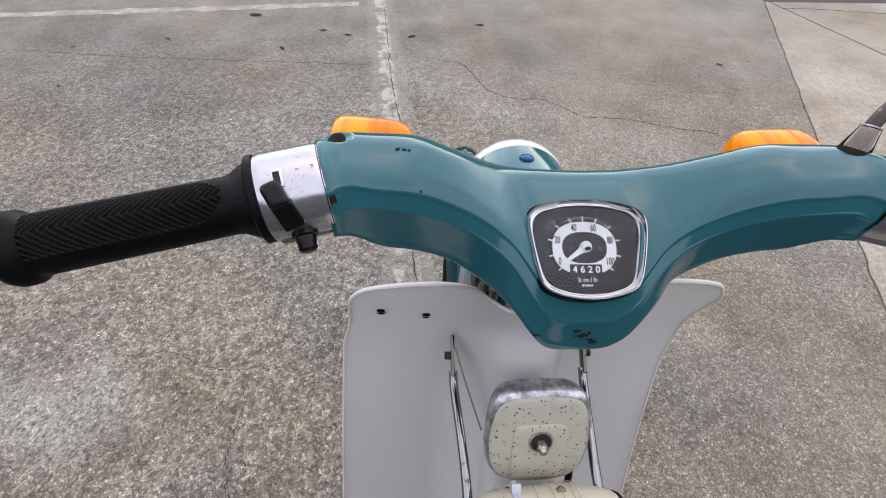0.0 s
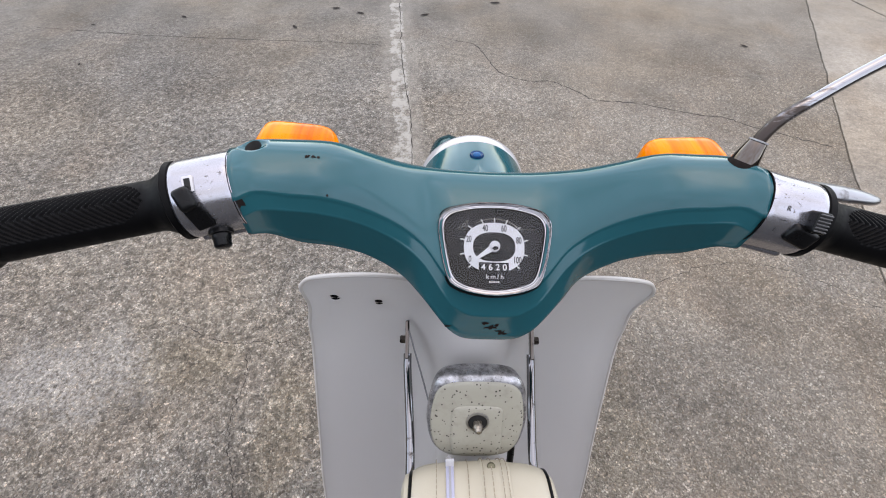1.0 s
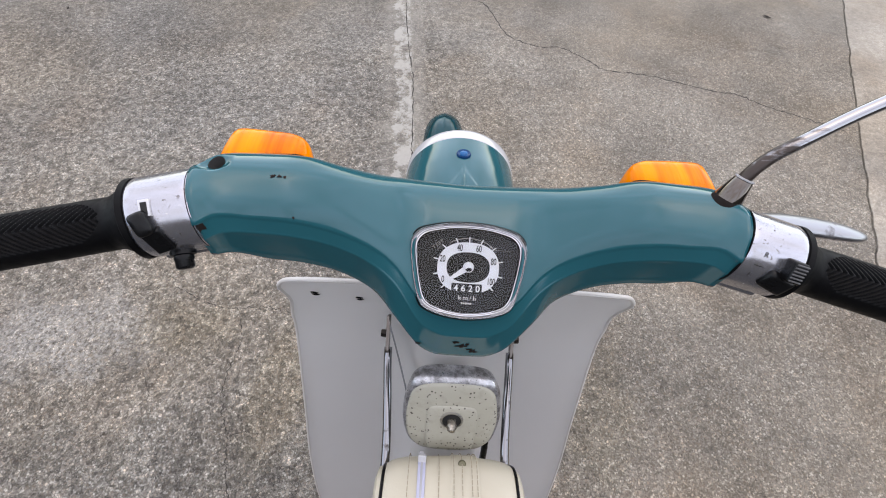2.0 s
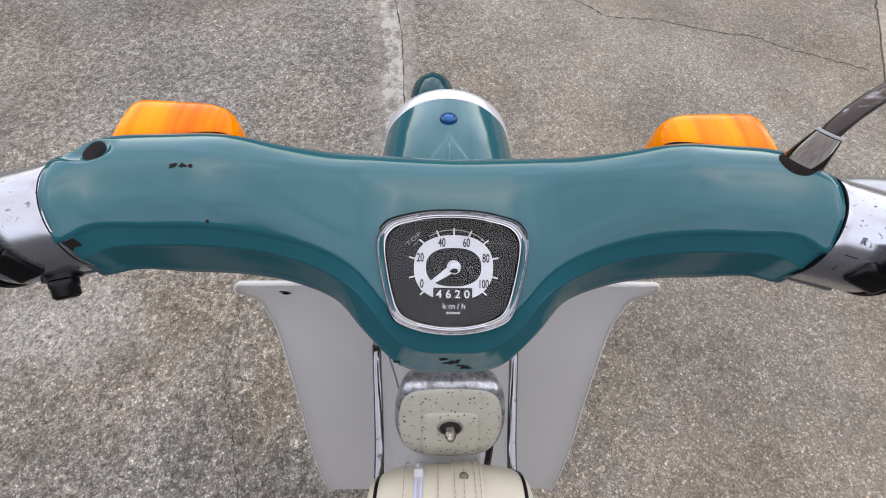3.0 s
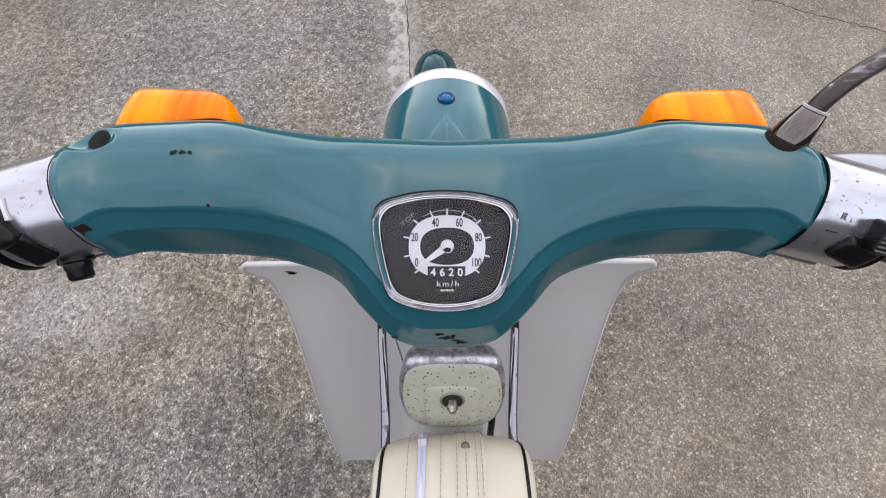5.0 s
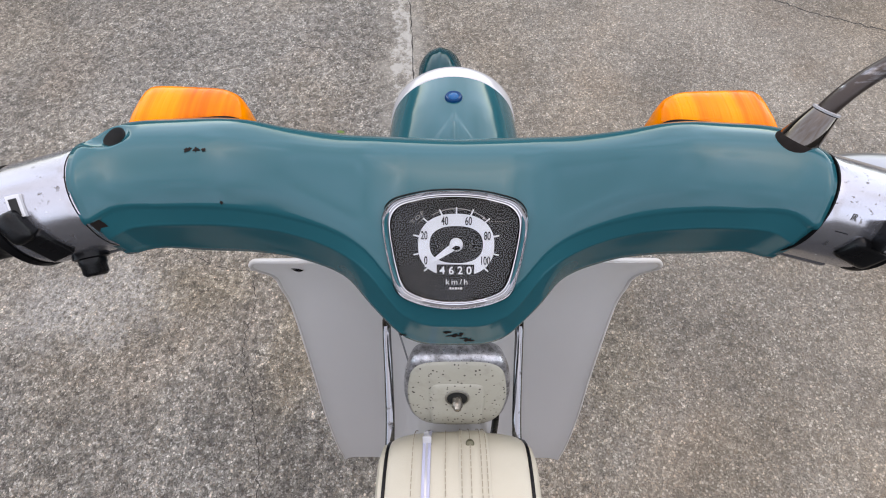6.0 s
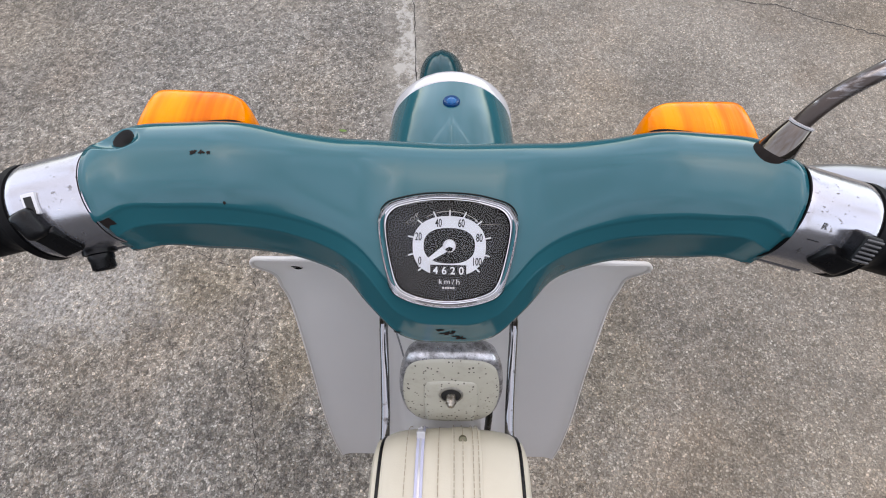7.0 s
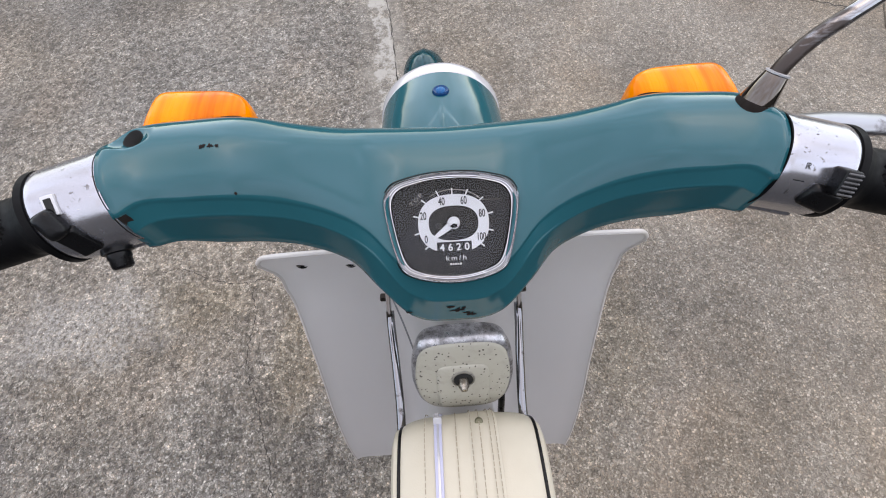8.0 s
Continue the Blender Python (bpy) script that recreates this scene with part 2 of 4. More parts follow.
M_PAINT, M_ALU = paint(), aluminium()
M_CHROME = chrome("chrome", (0.80, 0.80, 0.81), 0.0, 0.07)
M_BEZEL = chrome("polished_bezel_chrome", (0.48, 0.48, 0.49), -0.2, 0.05)
M_TUBE = chrome("dull_chrome_tube", (0.23, 0.23, 0.24), 0.05, 0.10)
stem = Mat("tarnished_chrome")
split = stem.node("ShaderNodeSeparateXYZ")
stem.link(stem.co, split.inputs[0])
streaks = stem.noise(260, 5, stretch=(0.14, 1, 1))
brown = stem.ramp(stem.calc("MULTIPLY_ADD", stem.calc("SUBTRACT", 0.158, split.outputs[0]), 13.0, streaks), (0.42, 0.0), (0.62, 1.0))
stem.put(Base_Color=stem.mix(brown, (0.30, 0.30, 0.315), (0.045, 0.034, 0.030)), Metallic=stem.calc("MULTIPLY_ADD", brown, -0.5, 1.0), Roughness=stem.calc("MULTIPLY_ADD", brown, 0.25, 0.10))
stem.bump(streaks, 0.05, 0.0004)
M_STEM = stem.m
edge = Mat("mottled_bare_metal")
blotch, flecks = edge.noise(110, 6, 0.65), edge.ramp(edge.cells(500, "Distance"), (0.10, 0.0), (0.25, 1.0))
edge.put(Base_Color=edge.mix(edge.calc("MULTIPLY", edge.ramp(blotch, (0.36, 0.15), (0.62, 1.0)), flecks), (0.10, 0.095, 0.09), (0.52, 0.52, 0.54)), Metallic=0.75, Roughness=edge.ramp(blotch, (0.3, 0.45), (0.7, 0.24)))
edge.bump(blotch, 0.15, 0.0005)
M_EDGE = edge.m
M_BLADE = chrome("dull_lever_aluminium", (0.30, 0.30, 0.32), 0.04, 0.3)
M_STEEL = chrome("dull_plated_steel", (0.46, 0.46, 0.46), 0.06, 0.28)
M_NUT = chrome("brown_grey_plating", (0.12, 0.105, 0.095), 0.02, 0.09)
M_CREAM, M_SHIELD, M_VINYL, M_AMBER = speckled_cream(), shield_plastic(), vinyl(), amber()
M_LIP = plain("pale_plastic_edge", (0.60, 0.575, 0.55), 0.4, scale=120, vary=0.06)
M_RUBBER = plain("black_rubber", (0.0022, 0.0022, 0.0026), 0.5, scale=200, bump=0.15, Specular_IOR_Level=0.10)
M_BLACK = plain("black_plastic", (0.004, 0.004, 0.0045), 0.28, scale=120, Specular_IOR_Level=0.2)
# near black: puts the shade inside holes into their colour
M_HOLE_SHADE = plain("painted_hole_shade", (0.006, 0.006, 0.006), 0.8)
M_DIAL = plain("dark_grey_dial", (0.0055, 0.0055, 0.0065), 0.6, scale=40, bump=0.0, Specular_IOR_Level=0.08)
M_WHITE = plain("white_print", (0.48, 0.51, 0.56), 0.5, scale=300, bump=0.0)
M_PRINT = plain("faded_grey_print", (0.42, 0.43, 0.46), 0.5, scale=300, bump=0.0)
M_PRINT_DIM = plain("dim_grey_print", (0.24, 0.24, 0.25), 0.5, scale=300, bump=0.0)
M_DIGIT = plain("black_print", (0.006, 0.006, 0.0065), 0.5, bump=0.0, Specular_IOR_Level=0.1)
M_RIM = plain("silver_white_rim", (0.50, 0.50, 0.515), 0.22, 0.25, scale=80)
M_BLUE = plain("blue_glass_jewel", (0.0, 0.085, 0.24), 0.08, scale=200, bump=0.0, Specular_IOR_Level=0.25)
M_BLUE_DARK = plain("dark_blue_glass", (0.0, 0.034, 0.11), 0.12, scale=200, bump=0.0, Specular_IOR_Level=0.15)
M_ZIP = plain("pale_lilac_zip", (0.43, 0.44, 0.57), 0.5, scale=500)
M_THREAD = plain("brown_grey_thread", (0.34, 0.29, 0.22), 0.8)
M_BRASS = plain("tarnished_stud", (0.16, 0.15, 0.10), 0.4, 0.8)
M_PIN = chrome("brown_tarnished_pin", (0.40, 0.36, 0.30), 0.12, 0.2)
M_RUST = plain("bare_rusty_metal", (0.014, 0.011, 0.010), 0.8, scale=400, Specular_IOR_Level=0.1)
M_RIB = plain("dark_grey_plastic", (0.06, 0.06, 0.062), 0.4)
M_WIRE = plain("grey_cable_sheath", (0.20, 0.20, 0.21), 0.5)
M_LEAF = plain("green_leaf", (0.16, 0.28, 0.06), 0.5, scale=300)
M_LITTER = plain("dead_leaf", (0.03, 0.022, 0.018), 0.8, scale=300)
M_GAP = plain("joint_dirt", (0.035, 0.031, 0.027), 0.95, scale=90)
M_CONCRETE, M_SMOOTH = concrete("exposed_aggregate_concrete", 0.0), concrete("smooth_concrete", 0.65)
M_ASPHALT = plain("asphalt", (0.045, 0.043, 0.041), 0.95, scale=150, bump=0.6)
M_WALL = plain("added_dark_wall_render", (0.07, 0.067, 0.064), 0.9, scale=12, vary=0.3, bump=0.4)
M_LINE = worn_line()
glass = Mat("clear_glass")
glass.put(Base_Color=(1, 1, 1, 1), Roughness=0.02, Transmission_Weight=1.0, IOR=1.28)
M_GLASS = glass.m


# ---- mesh helpers ----
def linked(name, mesh, parent, label=""):
    ob = new(name, mesh)
    ob.parent = parent
    return tagged(ob, label)


def part(name, bm, material, parent, label="", smooth=True):
    """Links a bmesh as one mesh object under a thing or a part."""
    bmesh.ops.recalc_face_normals(bm, faces=bm.faces)
    mesh = bpy.data.meshes.new(name)
    bm.to_mesh(mesh)
    bm.free()
    for mat in material if isinstance(material, (list, tuple)) else (material,):
        mesh.materials.append(mat)
    for p in mesh.polygons:
        p.use_smooth = smooth
    if smooth:
        mesh.set_sharp_from_angle(angle=radians(50))
    return linked(name, mesh, parent, label)


def holder(name, parent=None, m=None):
    ob = new(name)
    ob.empty_display_size = 0.05
    ob.parent = parent
    if m is not None:
        ob.matrix_basis = m
    return ob


def loft(bm, rings, closed=True, cap=True):
    """Skins a row of rings of points. Returns the rings of vertices."""
    rows = [[bm.verts.new(p) for p in r] for r in rings]
    n = len(rows[0])
    for a, b in zip(rows, rows[1:]):
        for i in range(n if closed else n - 1):
            k = (i + 1) % n
            bm.faces.new((a[i], a[k], b[k], b[i]))
    if cap and closed:
        bm.faces.new(rows[0])
        bm.faces.new(rows[-1])
    return rows


def spline(points, n, closed=False):
    """n points along a Catmull-Rom curve through the given points."""
    p = [Vector(q) for q in points]
    segs = len(p) if closed else len(p) - 1
    out = []
    for i in range(n):
        u = i * segs / (n if closed else n - 1)
        k = min(int(u), segs - 1)
        f = u - k
        if closed:
            a, b, c, d = (p[(k + j) % len(p)] for j in (-1, 0, 1, 2))
        else:
            b, c = p[k], p[k + 1]
            a = p[k - 1] if k else b * 2 - c
            d = p[k + 2] if k + 2 < len(p) else c * 2 - b
        out.append(0.5 * (2 * b + (c - a) * f + (2 * a - 5 * b + 4 * c - d) * f * f + (3 * b - 3 * c + d - a) * f ** 3))
    return out


def tube(bm, points, radius, n=14, steps=None, cap=True):
    """A round tube along a smooth curve; radius: one number or one for each step."""
    path = spline(points, steps or len(points) * 6)
    count = len(path)
    radii = radius if isinstance(radius, (list, tuple)) else [radius] * count
    rings = []
    side = None
    for i, p in enumerate(path):
        way = (path[min(i + 1, count - 1)] - path[max(i - 1, 0)]).normalized()
        if side is None:
            side = way.orthogonal().normalized()
        side = (side - way * side.dot(way)).normalized()
        up = way.cross(side)
        r = radii[min(i * len(radii) // count, len(radii) - 1)]
        rings.append([p + r * (side * math.cos(a) + up * math.sin(a)) for a in (2 * math.pi * k / n for k in range(n))])
    loft(bm, rings, cap=cap)
    return bm


def turned(bm, profile, axis_from, axis_way, n=40, squash=1.0, cap=True):
    """A turned body: profile of (along, radius) on an axis."""
    way = Vector(axis_way).normalized()
    side = Vector((0, 0, 1)).cross(way)
    side = side.normalized() if side.length > 1e-4 else Vector((1, 0, 0))
    up = way.cross(side)
    o = Vector(axis_from)
    loft(bm, [[o + way * s + r * (side * math.cos(a) + squash * up * math.sin(a)) for a in (2 * math.pi * k / n for k in range(n))] for s, r in profile], cap=cap)
    return bm


def box(bm, size, m=None, bevel=0.0, segments=2):
    made = bmesh.ops.create_cube(bm, size=1.0, matrix=(m or Matrix()) @ Matrix.Diagonal((*size, 1)))
    if bevel:
        edges = {e for v in made["verts"] for e in v.link_edges}
        bmesh.ops.bevel(bm, geom=list(edges), offset=bevel, segments=segments, affect="EDGES", profile=0.6)
    return bm


def plate(bm, outline, thick, m):
    """A flat plate: an outline in its own plane, given a thickness."""
    low = [m @ Vector((x, y, 0)) for x, y in outline]
    high = [m @ Vector((x, y, thick)) for x, y in outline]
    loft(bm, [low, high])
    return bm


def lettering(name, words, size, m, material, parent, wide=1.0, label="", spread=1.0):
    """Words in the built-in font as a thin mesh, centred on the pose m."""
    curve = bpy.data.curves.new(name, "FONT")
    curve.body, curve.size, curve.align_x, curve.align_y, curve.extrude, curve.offset = words, size, "CENTER", "CENTER", 0.00004, size * (0.0 if "letter" in name else 0.018)
    curve.space_character = spread
    ob = bpy.data.objects.new(name, curve)
    scene.collection.objects.link(ob)
    mesh = bpy.data.meshes.new_from_object(ob.evaluated_get(bpy.context.evaluated_depsgraph_get()))
    bpy.data.objects.remove(ob)
    mesh.transform(m @ Matrix.Diagonal((wide, 1, 1, 1)))
    mesh.materials.clear()
    mesh.materials.append(material)
    return linked(name, mesh, parent, label)


# ---- ground ----
def ground_sheet():
    bm = bmesh.new()
    c = 3000
    vs = [bm.verts.new(p) for p in ((-c, -c, -0.045), (c, -c, -0.045), (c, c, -0.045), (-c, c, -0.045))]
    bm.faces.new(vs)
    return tagged(part("ground", bm, M_ASPHALT, None, "dark asphalt ground round the concrete yard, kept dark to cut bounced light", False), category="ground", kind="structure")


ground = ground_sheet()
pavement = tagged(holder("pavement"), "grey worn concrete yard of large slabs with exposed aggregate", "pavement", kind="structure")


def wobble(a, b, n, amount, seed):
    """Points along a slightly uneven line on the ground."""
    a, b = Vector((*a, 0)), Vector((*b, 0))
    across = Vector((-(b - a).y, (b - a).x, 0)).normalized()
    out = []
    for i in range(n + 1):
        f = i / n
        out.append(a.lerp(b, f) + across * amount * (noise.noise((f * (b - a).length * 9, seed, 0)) + 0.5 * noise.noise((f * (b - a).length * 31, seed, 3))) * min(1, 8 * f, 8 * (1 - f)))
    return out


def slab(outline, material):
    """A slab with uneven edges; the outline runs anticlockwise."""
    bm = bmesh.new()
    low = [bm.verts.new((p.x, p.y, -0.05)) for p in outline]
    high = [bm.verts.new((p.x, p.y, 0.0)) for p in outline]
    n = len(outline)
    bm.faces.new(high)
    for i in range(n):
        k = (i + 1) % n
        bm.faces.new((low[i], low[k], high[k], high[i]))
    return part("slab", bm, material, pavement, "", False)


def shifted(points, dx, dy):
    return [Vector((p.x + dx, p.y + dy, p.z)) for p in points]


JOINT = wobble((1.02, -0.45), (1.434, 0.513), 30, 0.013, 1) + wobble((1.434, 0.513), (1.839, 1.452), 30, 0.013, 2)[1:] + wobble((1.839, 1.452), (2.745, 3.50), 60, 0.013, 3)[1:]
FAR = wobble((2.745, 3.50), (-9.0, 3.42), 60, 0.01, 4)
# slabs end just behind the camera; dark ground past them cuts bounced light
slab(JOINT + shifted(FAR, -0.006, 0)[1:] + [Vector((-9, -0.62, 0)), Vector((0.94, -0.62, 0))], M_CONCRETE)
slab([Vector((0.955, -0.62, 0))] + [Vector((3.38, -0.62, 0))] + shifted(list(reversed(wobble((2.775, 3.45), (3.38, 0.6), 40, 0.006, 6))), -0.007, 0) + shifted(list(reversed(JOINT)), 0.009, 0)[1:], M_SMOOTH)
slab(shifted(wobble((3.38, 0.6), (2.775, 3.45), 40, 0.006, 6), 0.008, 0.004) + [Vector((9, 3.35, 0)), Vector((9, -0.62, 0)), Vector((3.4, -0.62, 0))], M_SMOOTH)


def crack(points, width, seed):
    """A hairline crack, filled with dirt, on the slab's surface."""
    path = spline([Vector((*p, 0)) for p in points], len(points) * 16)
    bm = bmesh.new()
    rows = []
    for i, p in enumerate(path):
        way = (path[min(i + 1, len(path) - 1)] - path[max(i - 1, 0)]).normalized()
        side = Vector((-way.y, way.x, 0))
        p = p + side * 0.012 * noise.noise((i * 0.45, seed, 0))
        w = width * max(0.12, 0.6 + 0.8 * noise.noise((i * 0.3, seed, 5)))
        rows.append([p - side * w + Vector((0, 0, 0.0006)), p + side * w + Vector((0, 0, 0.0006))])
    loft(bm, rows, closed=False)
    part("crack", bm, M_GAP, pavement, "", False)


crack([(0.04, 2.39), (0.17, 2.32), (0.28, 2.02), (0.44, 1.92), (0.55, 1.92), (0.67, 1.82), (0.75, 1.74), (0.95, 1.71), (1.23, 1.61), (1.34, 1.59), (1.45, 1.51), (1.57, 1.45), (1.74, 1.36)], 0.0045, 1)
crack([(2.79, 3.31), (3.05, 3.298), (3.58, 3.207), (5.2, 2.95)], 0.009, 8)
crack([(-2.6, 2.55), (-1.9, 2.45), (-1.3, 2.40), (-0.7, 2.36), (-0.4, 2.33)], 0.0038, 2)
crack([(-0.115, 0.55), (-0.15, 1.0), (-0.165, 1.25), (-0.19, 1.6), (-0.26, 2.1), (-0.31, 2.7), (-0.36, 3.3)], 0.0032, 3)
crack([(-0.49, -0.26), (-0.505, -0.13), (-0.535, -0.05), (-0.558, 0.03), (-0.59, 0.09), (-0.61, 0.18), (-0.60, 0.27), (-0.62, 0.36)], 0.0017, 4)
crack([(-0.93, 0.449), (-0.86, 0.455), (-0.75, 0.41), (-0.67, 0.39), (-0.56, 0.40), (-0.47, 0.385)], 0.0015, 11)
crack([(-0.558, 0.03), (-0.50, 0.045), (-0.46, 0.03)], 0.0011, 12)
crack([(-1.1, 1.35), (-0.8, 1.42), (-0.55, 1.38)], 0.0016, 5)
crack([(0.70, 0.62), (0.95, 0.70), (1.20, 0.66), (1.40, 0.52)], 0.0014, 6)

bm = bmesh.new()
loft(bm, [[Vector((x, 3.11 + 0.105 * (x + 2.96) + w * (1 + 0.8 * noise.noise((x * 7, w, 0))), 0.0008)) for w in (-0.045, 0.045)] for x in np.linspace(-3.4, -0.56, 90)], closed=False)
part("line_marking", bm, M_LINE, pavement, "worn white painted line", False)

# unseen wall added behind the camera: dark reflections, less light from the rear
bm = bmesh.new()
box(bm, (13.0, 0.2, 1.95), Matrix.Translation((0, -2.0, 0.925)))
tagged(part("unseen_wall_south", bm, M_WALL, None, "plain dark wall added out of view behind the camera to darken reflections", False), category="wall", kind="structure")

# low unseen wall added to keep the bright horizon out of reflections
bm = bmesh.new()
box(bm, (13.4, 0.2, 1.5), Matrix.Translation((0, 8.8, 0.70)))
tagged(part("unseen_wall_north", bm, M_WALL, None, "plain low wall added out of view ahead to hide the horizon glow", False), category="wall", kind="structure")

# unseen side walls added for dark reflections towards the bar ends
for name, x in (("unseen_wall_west", -6.6), ("unseen_wall_east", 6.6)):
    bm = bmesh.new()
    box(bm, (0.2, 11.0, 1.7), Matrix.Translation((x, 3.2, 0.80)))
    tagged(part(name, bm, M_WALL, None, "plain dark wall added out of view at the side for dark reflections", False), category="wall", kind="structure")

# ---- loose leaves ----
def leaf(x, y, size, turn, material, label):
    bm = bmesh.new()
    rows = []
    for i in range(9):
        f = i / 8
        w = 0.17 * size * math.sin(math.pi * f) ** 0.8 + 0.0006
        z = 0.004 + 0.12 * size * (f - 0.5) ** 2
        rows.append([Vector((-w, (f - 0.5) * size, z + 0.22 * w)), Vector((0, (f - 0.5) * size, z)), Vector((w, (f - 0.5) * size, z + 0.22 * w))])
    loft(bm, rows, closed=False)
    bmesh.ops.solidify(bm, geom=bm.faces, thickness=0.0006)
    for v in bm.verts:
        v.co.z = max(v.co.z, 0.0015)
    ob = part("leaf", bm, material, None)
    ob.matrix_basis = pose(x, y, 0, 0, 0, turn)
    return tagged(ob, label, "leaf", "leaves on the concrete")


leaf(-0.416, 0.93, 0.032, 80, M_LEAF, "small green leaf lying on the concrete")
for lx, ly, ls, lt in ((-1.275, 3.12, 0.105, 82), (-1.73, 2.705, 0.05, 60), (-0.756, 2.848, 0.06, 95), (-0.58, 2.773, 0.06, 70), (-0.15, 2.747, 0.065, 110), (-0.97, 2.56, 0.06, 35), (-2.07, 2.08, 0.03, 20), (0.33, 2.944, 0.07, 85), (1.776, 2.323, 0.05, 50), (-2.26, 2.584, 0.035, 75)):
    leaf(lx, ly, ls, lt, M_LITTER, "small dead brown leaf lying on the concrete")


# ---- the scooter ----
# built upright round the plane x = 0, then leant a little to its right about the dial
LEAN = Matrix.Translation((0, 0, 0.96)) @ pose(0, 0, 0, 0, 1.3, 0) @ Matrix.Translation((0, 0, -0.96))
scooter = tagged(holder("motor_scooter", m=LEAN), "vintage teal step-through motor scooter with off-white leg shield, parked", "scooter")

# half sections of the handlebar cover: distance from the middle, then ten points (y, z) round it
SECTIONS = []
SECTIONS.append((0.000, ((.052, .925), (.068, .943), (.067, .961), (.046, .9755), (.010, .967), (-.0205, .9465), (-.0345, .9297), (-.0396, .9055), (-.022, .899), (.020, .902))))
SECTIONS.append((0.014, ((.0515, .9255), (.0675, .944), (.0665, .962), (.0458, .9757), (.010, .9672), (-.0203, .9475), (-.0343, .9300), (-.0394, .9057), (-.0215, .899), (.020, .9025))))
SECTIONS.append((0.021, ((.051, .926), (.067, .945), (.066, .963), (.0455, .976), (.010, .9675), (-.0192, .9500), (-.0330, .9333), (-.0388, .9080), (-.021, .901), (.020, .904))))
SECTIONS.append((0.030, ((.050, .928), (.066, .947), (.065, .9645), (.045, .9765), (.010, .968), (-.0165, .9540), (-.0295, .9410), (-.0367, .9173), (-.019, .909), (.020, .910))))
SECTIONS.append((0.045, ((.046, .932), (.062, .952), (.061, .970), (.042, .9805), (.012, .974), (-.0035, .9675), (-.0142, .9585), (-.0250, .9325), (-.009, .923), (.020, .920))))
SECTIONS.append((0.060, ((.041, .942), (.055, .961), (.0545, .9785), (.036, .989), (.012, .984), (.0012, .9782), (-.0072, .9695), (-.0095, .9370), (.000, .930), (.018, .931))))
SECTIONS.append((0.080, ((.033, .955), (.046, .975), (.0455, .993), (.028, 1.002), (.010, .9975), (.0014, .9905), (-.0043, .9805), (-.0055, .9515), (.002, .946), (.016, .946))))
SECTIONS.append((0.100, ((.030, .966), (.042, .985), (.0415, 1.0035), (.024, 1.0115), (.007, 1.0075), (-.0015, 1.0012), (-.0070, .9912), (-.0060, .9610), (.001, .957), (.016, .960))))
SECTIONS.append((0.120, ((.028, .972), (.039, .988), (.038, 1.007), (.021, 1.0155), (.004, 1.012), (-.0045, 1.0062), (-.0098, .9968), (-.0080, .9668), (.001, .962), (.015, .966))))
SECTIONS.append((0.136, ((.024, .980), (.033, .994), (.032, 1.010), (.017, 1.019), (.000, 1.0165), (-.0085, 1.0115), (-.0142, 1.0010), (-.0130, .9795), (.000, .975), (.013, .974))))
SECTIONS.append((0.1465, tuple((.0008 + .0216 * math.cos(radians(a)), 1.0012 + .0216 * math.sin(radians(a))) for a in (-28, 5, 36, 68, 108, 146)) + ((-.0203, 1.0010), (-.0190, .9855), (-.004, .9805), (.012, .9812))))


def cover_ring(x, n=126):
    """The cover's outline at a distance from its middle."""
    a = abs(x)
    xs = [q[0] for q in SECTIONS]
    k = min(max(i for i, v in enumerate(xs) if v <= a + 1e-9), len(xs) - 2)
    f = (a - xs[k]) / (xs[k + 1] - xs[k])
    pts = []
    for j in range(10):
        rows = [Vector(SECTIONS[abs(i) if i < len(xs) else len(xs) - 1][1][j]) for i in (k - 1, k, k + 1, k + 2)]
        t = [(-xs[abs(k - 1)] if k == 0 else xs[k - 1]), xs[k], xs[k + 1], xs[k + 2] if k + 2 < len(xs) else xs[k + 1] * 2 - xs[k]]
        d1 = (rows[2] - rows[0]) / (t[2] - t[0]) * (t[2] - t[1])
        d2 = (rows[3] - rows[1]) / (t[3] - t[1]) * (t[2] - t[1])
        h = f * f
        h3 = h * f
        pts.append(rows[1] * (2 * h3 - 3 * h + 1) + d1 * (h3 - 2 * h + f) + rows[2] * (3 * h - 2 * h3) + d2 * (h3 - h))
    pts = [Vector((p.x, p.y, 0)) for p in pts]
    soften = 0.35 if a < .016 else 0.35 + 0.55 * min(1, (a - .016) / .008) * max(0, min(1, (.085 - a) / .03))
    pts[6] = pts[6].lerp((pts[6].lerp(pts[5], 0.28) + pts[6].lerp(pts[7], 0.28)) / 2, soften)
    low = [pts[7].lerp(pts[6], 0.12), pts[7].lerp(pts[8], 0.15)]
    pts[6:8] = [pts[6].lerp(pts[5], v) for v in (0.65, 0.33, 0.14)] + [pts[6]] + [pts[6].lerp(pts[7], v) for v in (0.10, 0.33, 0.65)] + low
    tilt = max(0.0, min(1.0, (a - 0.105) / 0.0425))
    tilt = tilt * tilt * (3 - 2 * tilt) * 0.268 * math.copysign(1, x)
    return [Vector(((x if x < 0 else x * (1 - 2.35 * x * x)) + p.x * tilt, p.x, p.y)) for p in spline(pts, n, closed=True)]


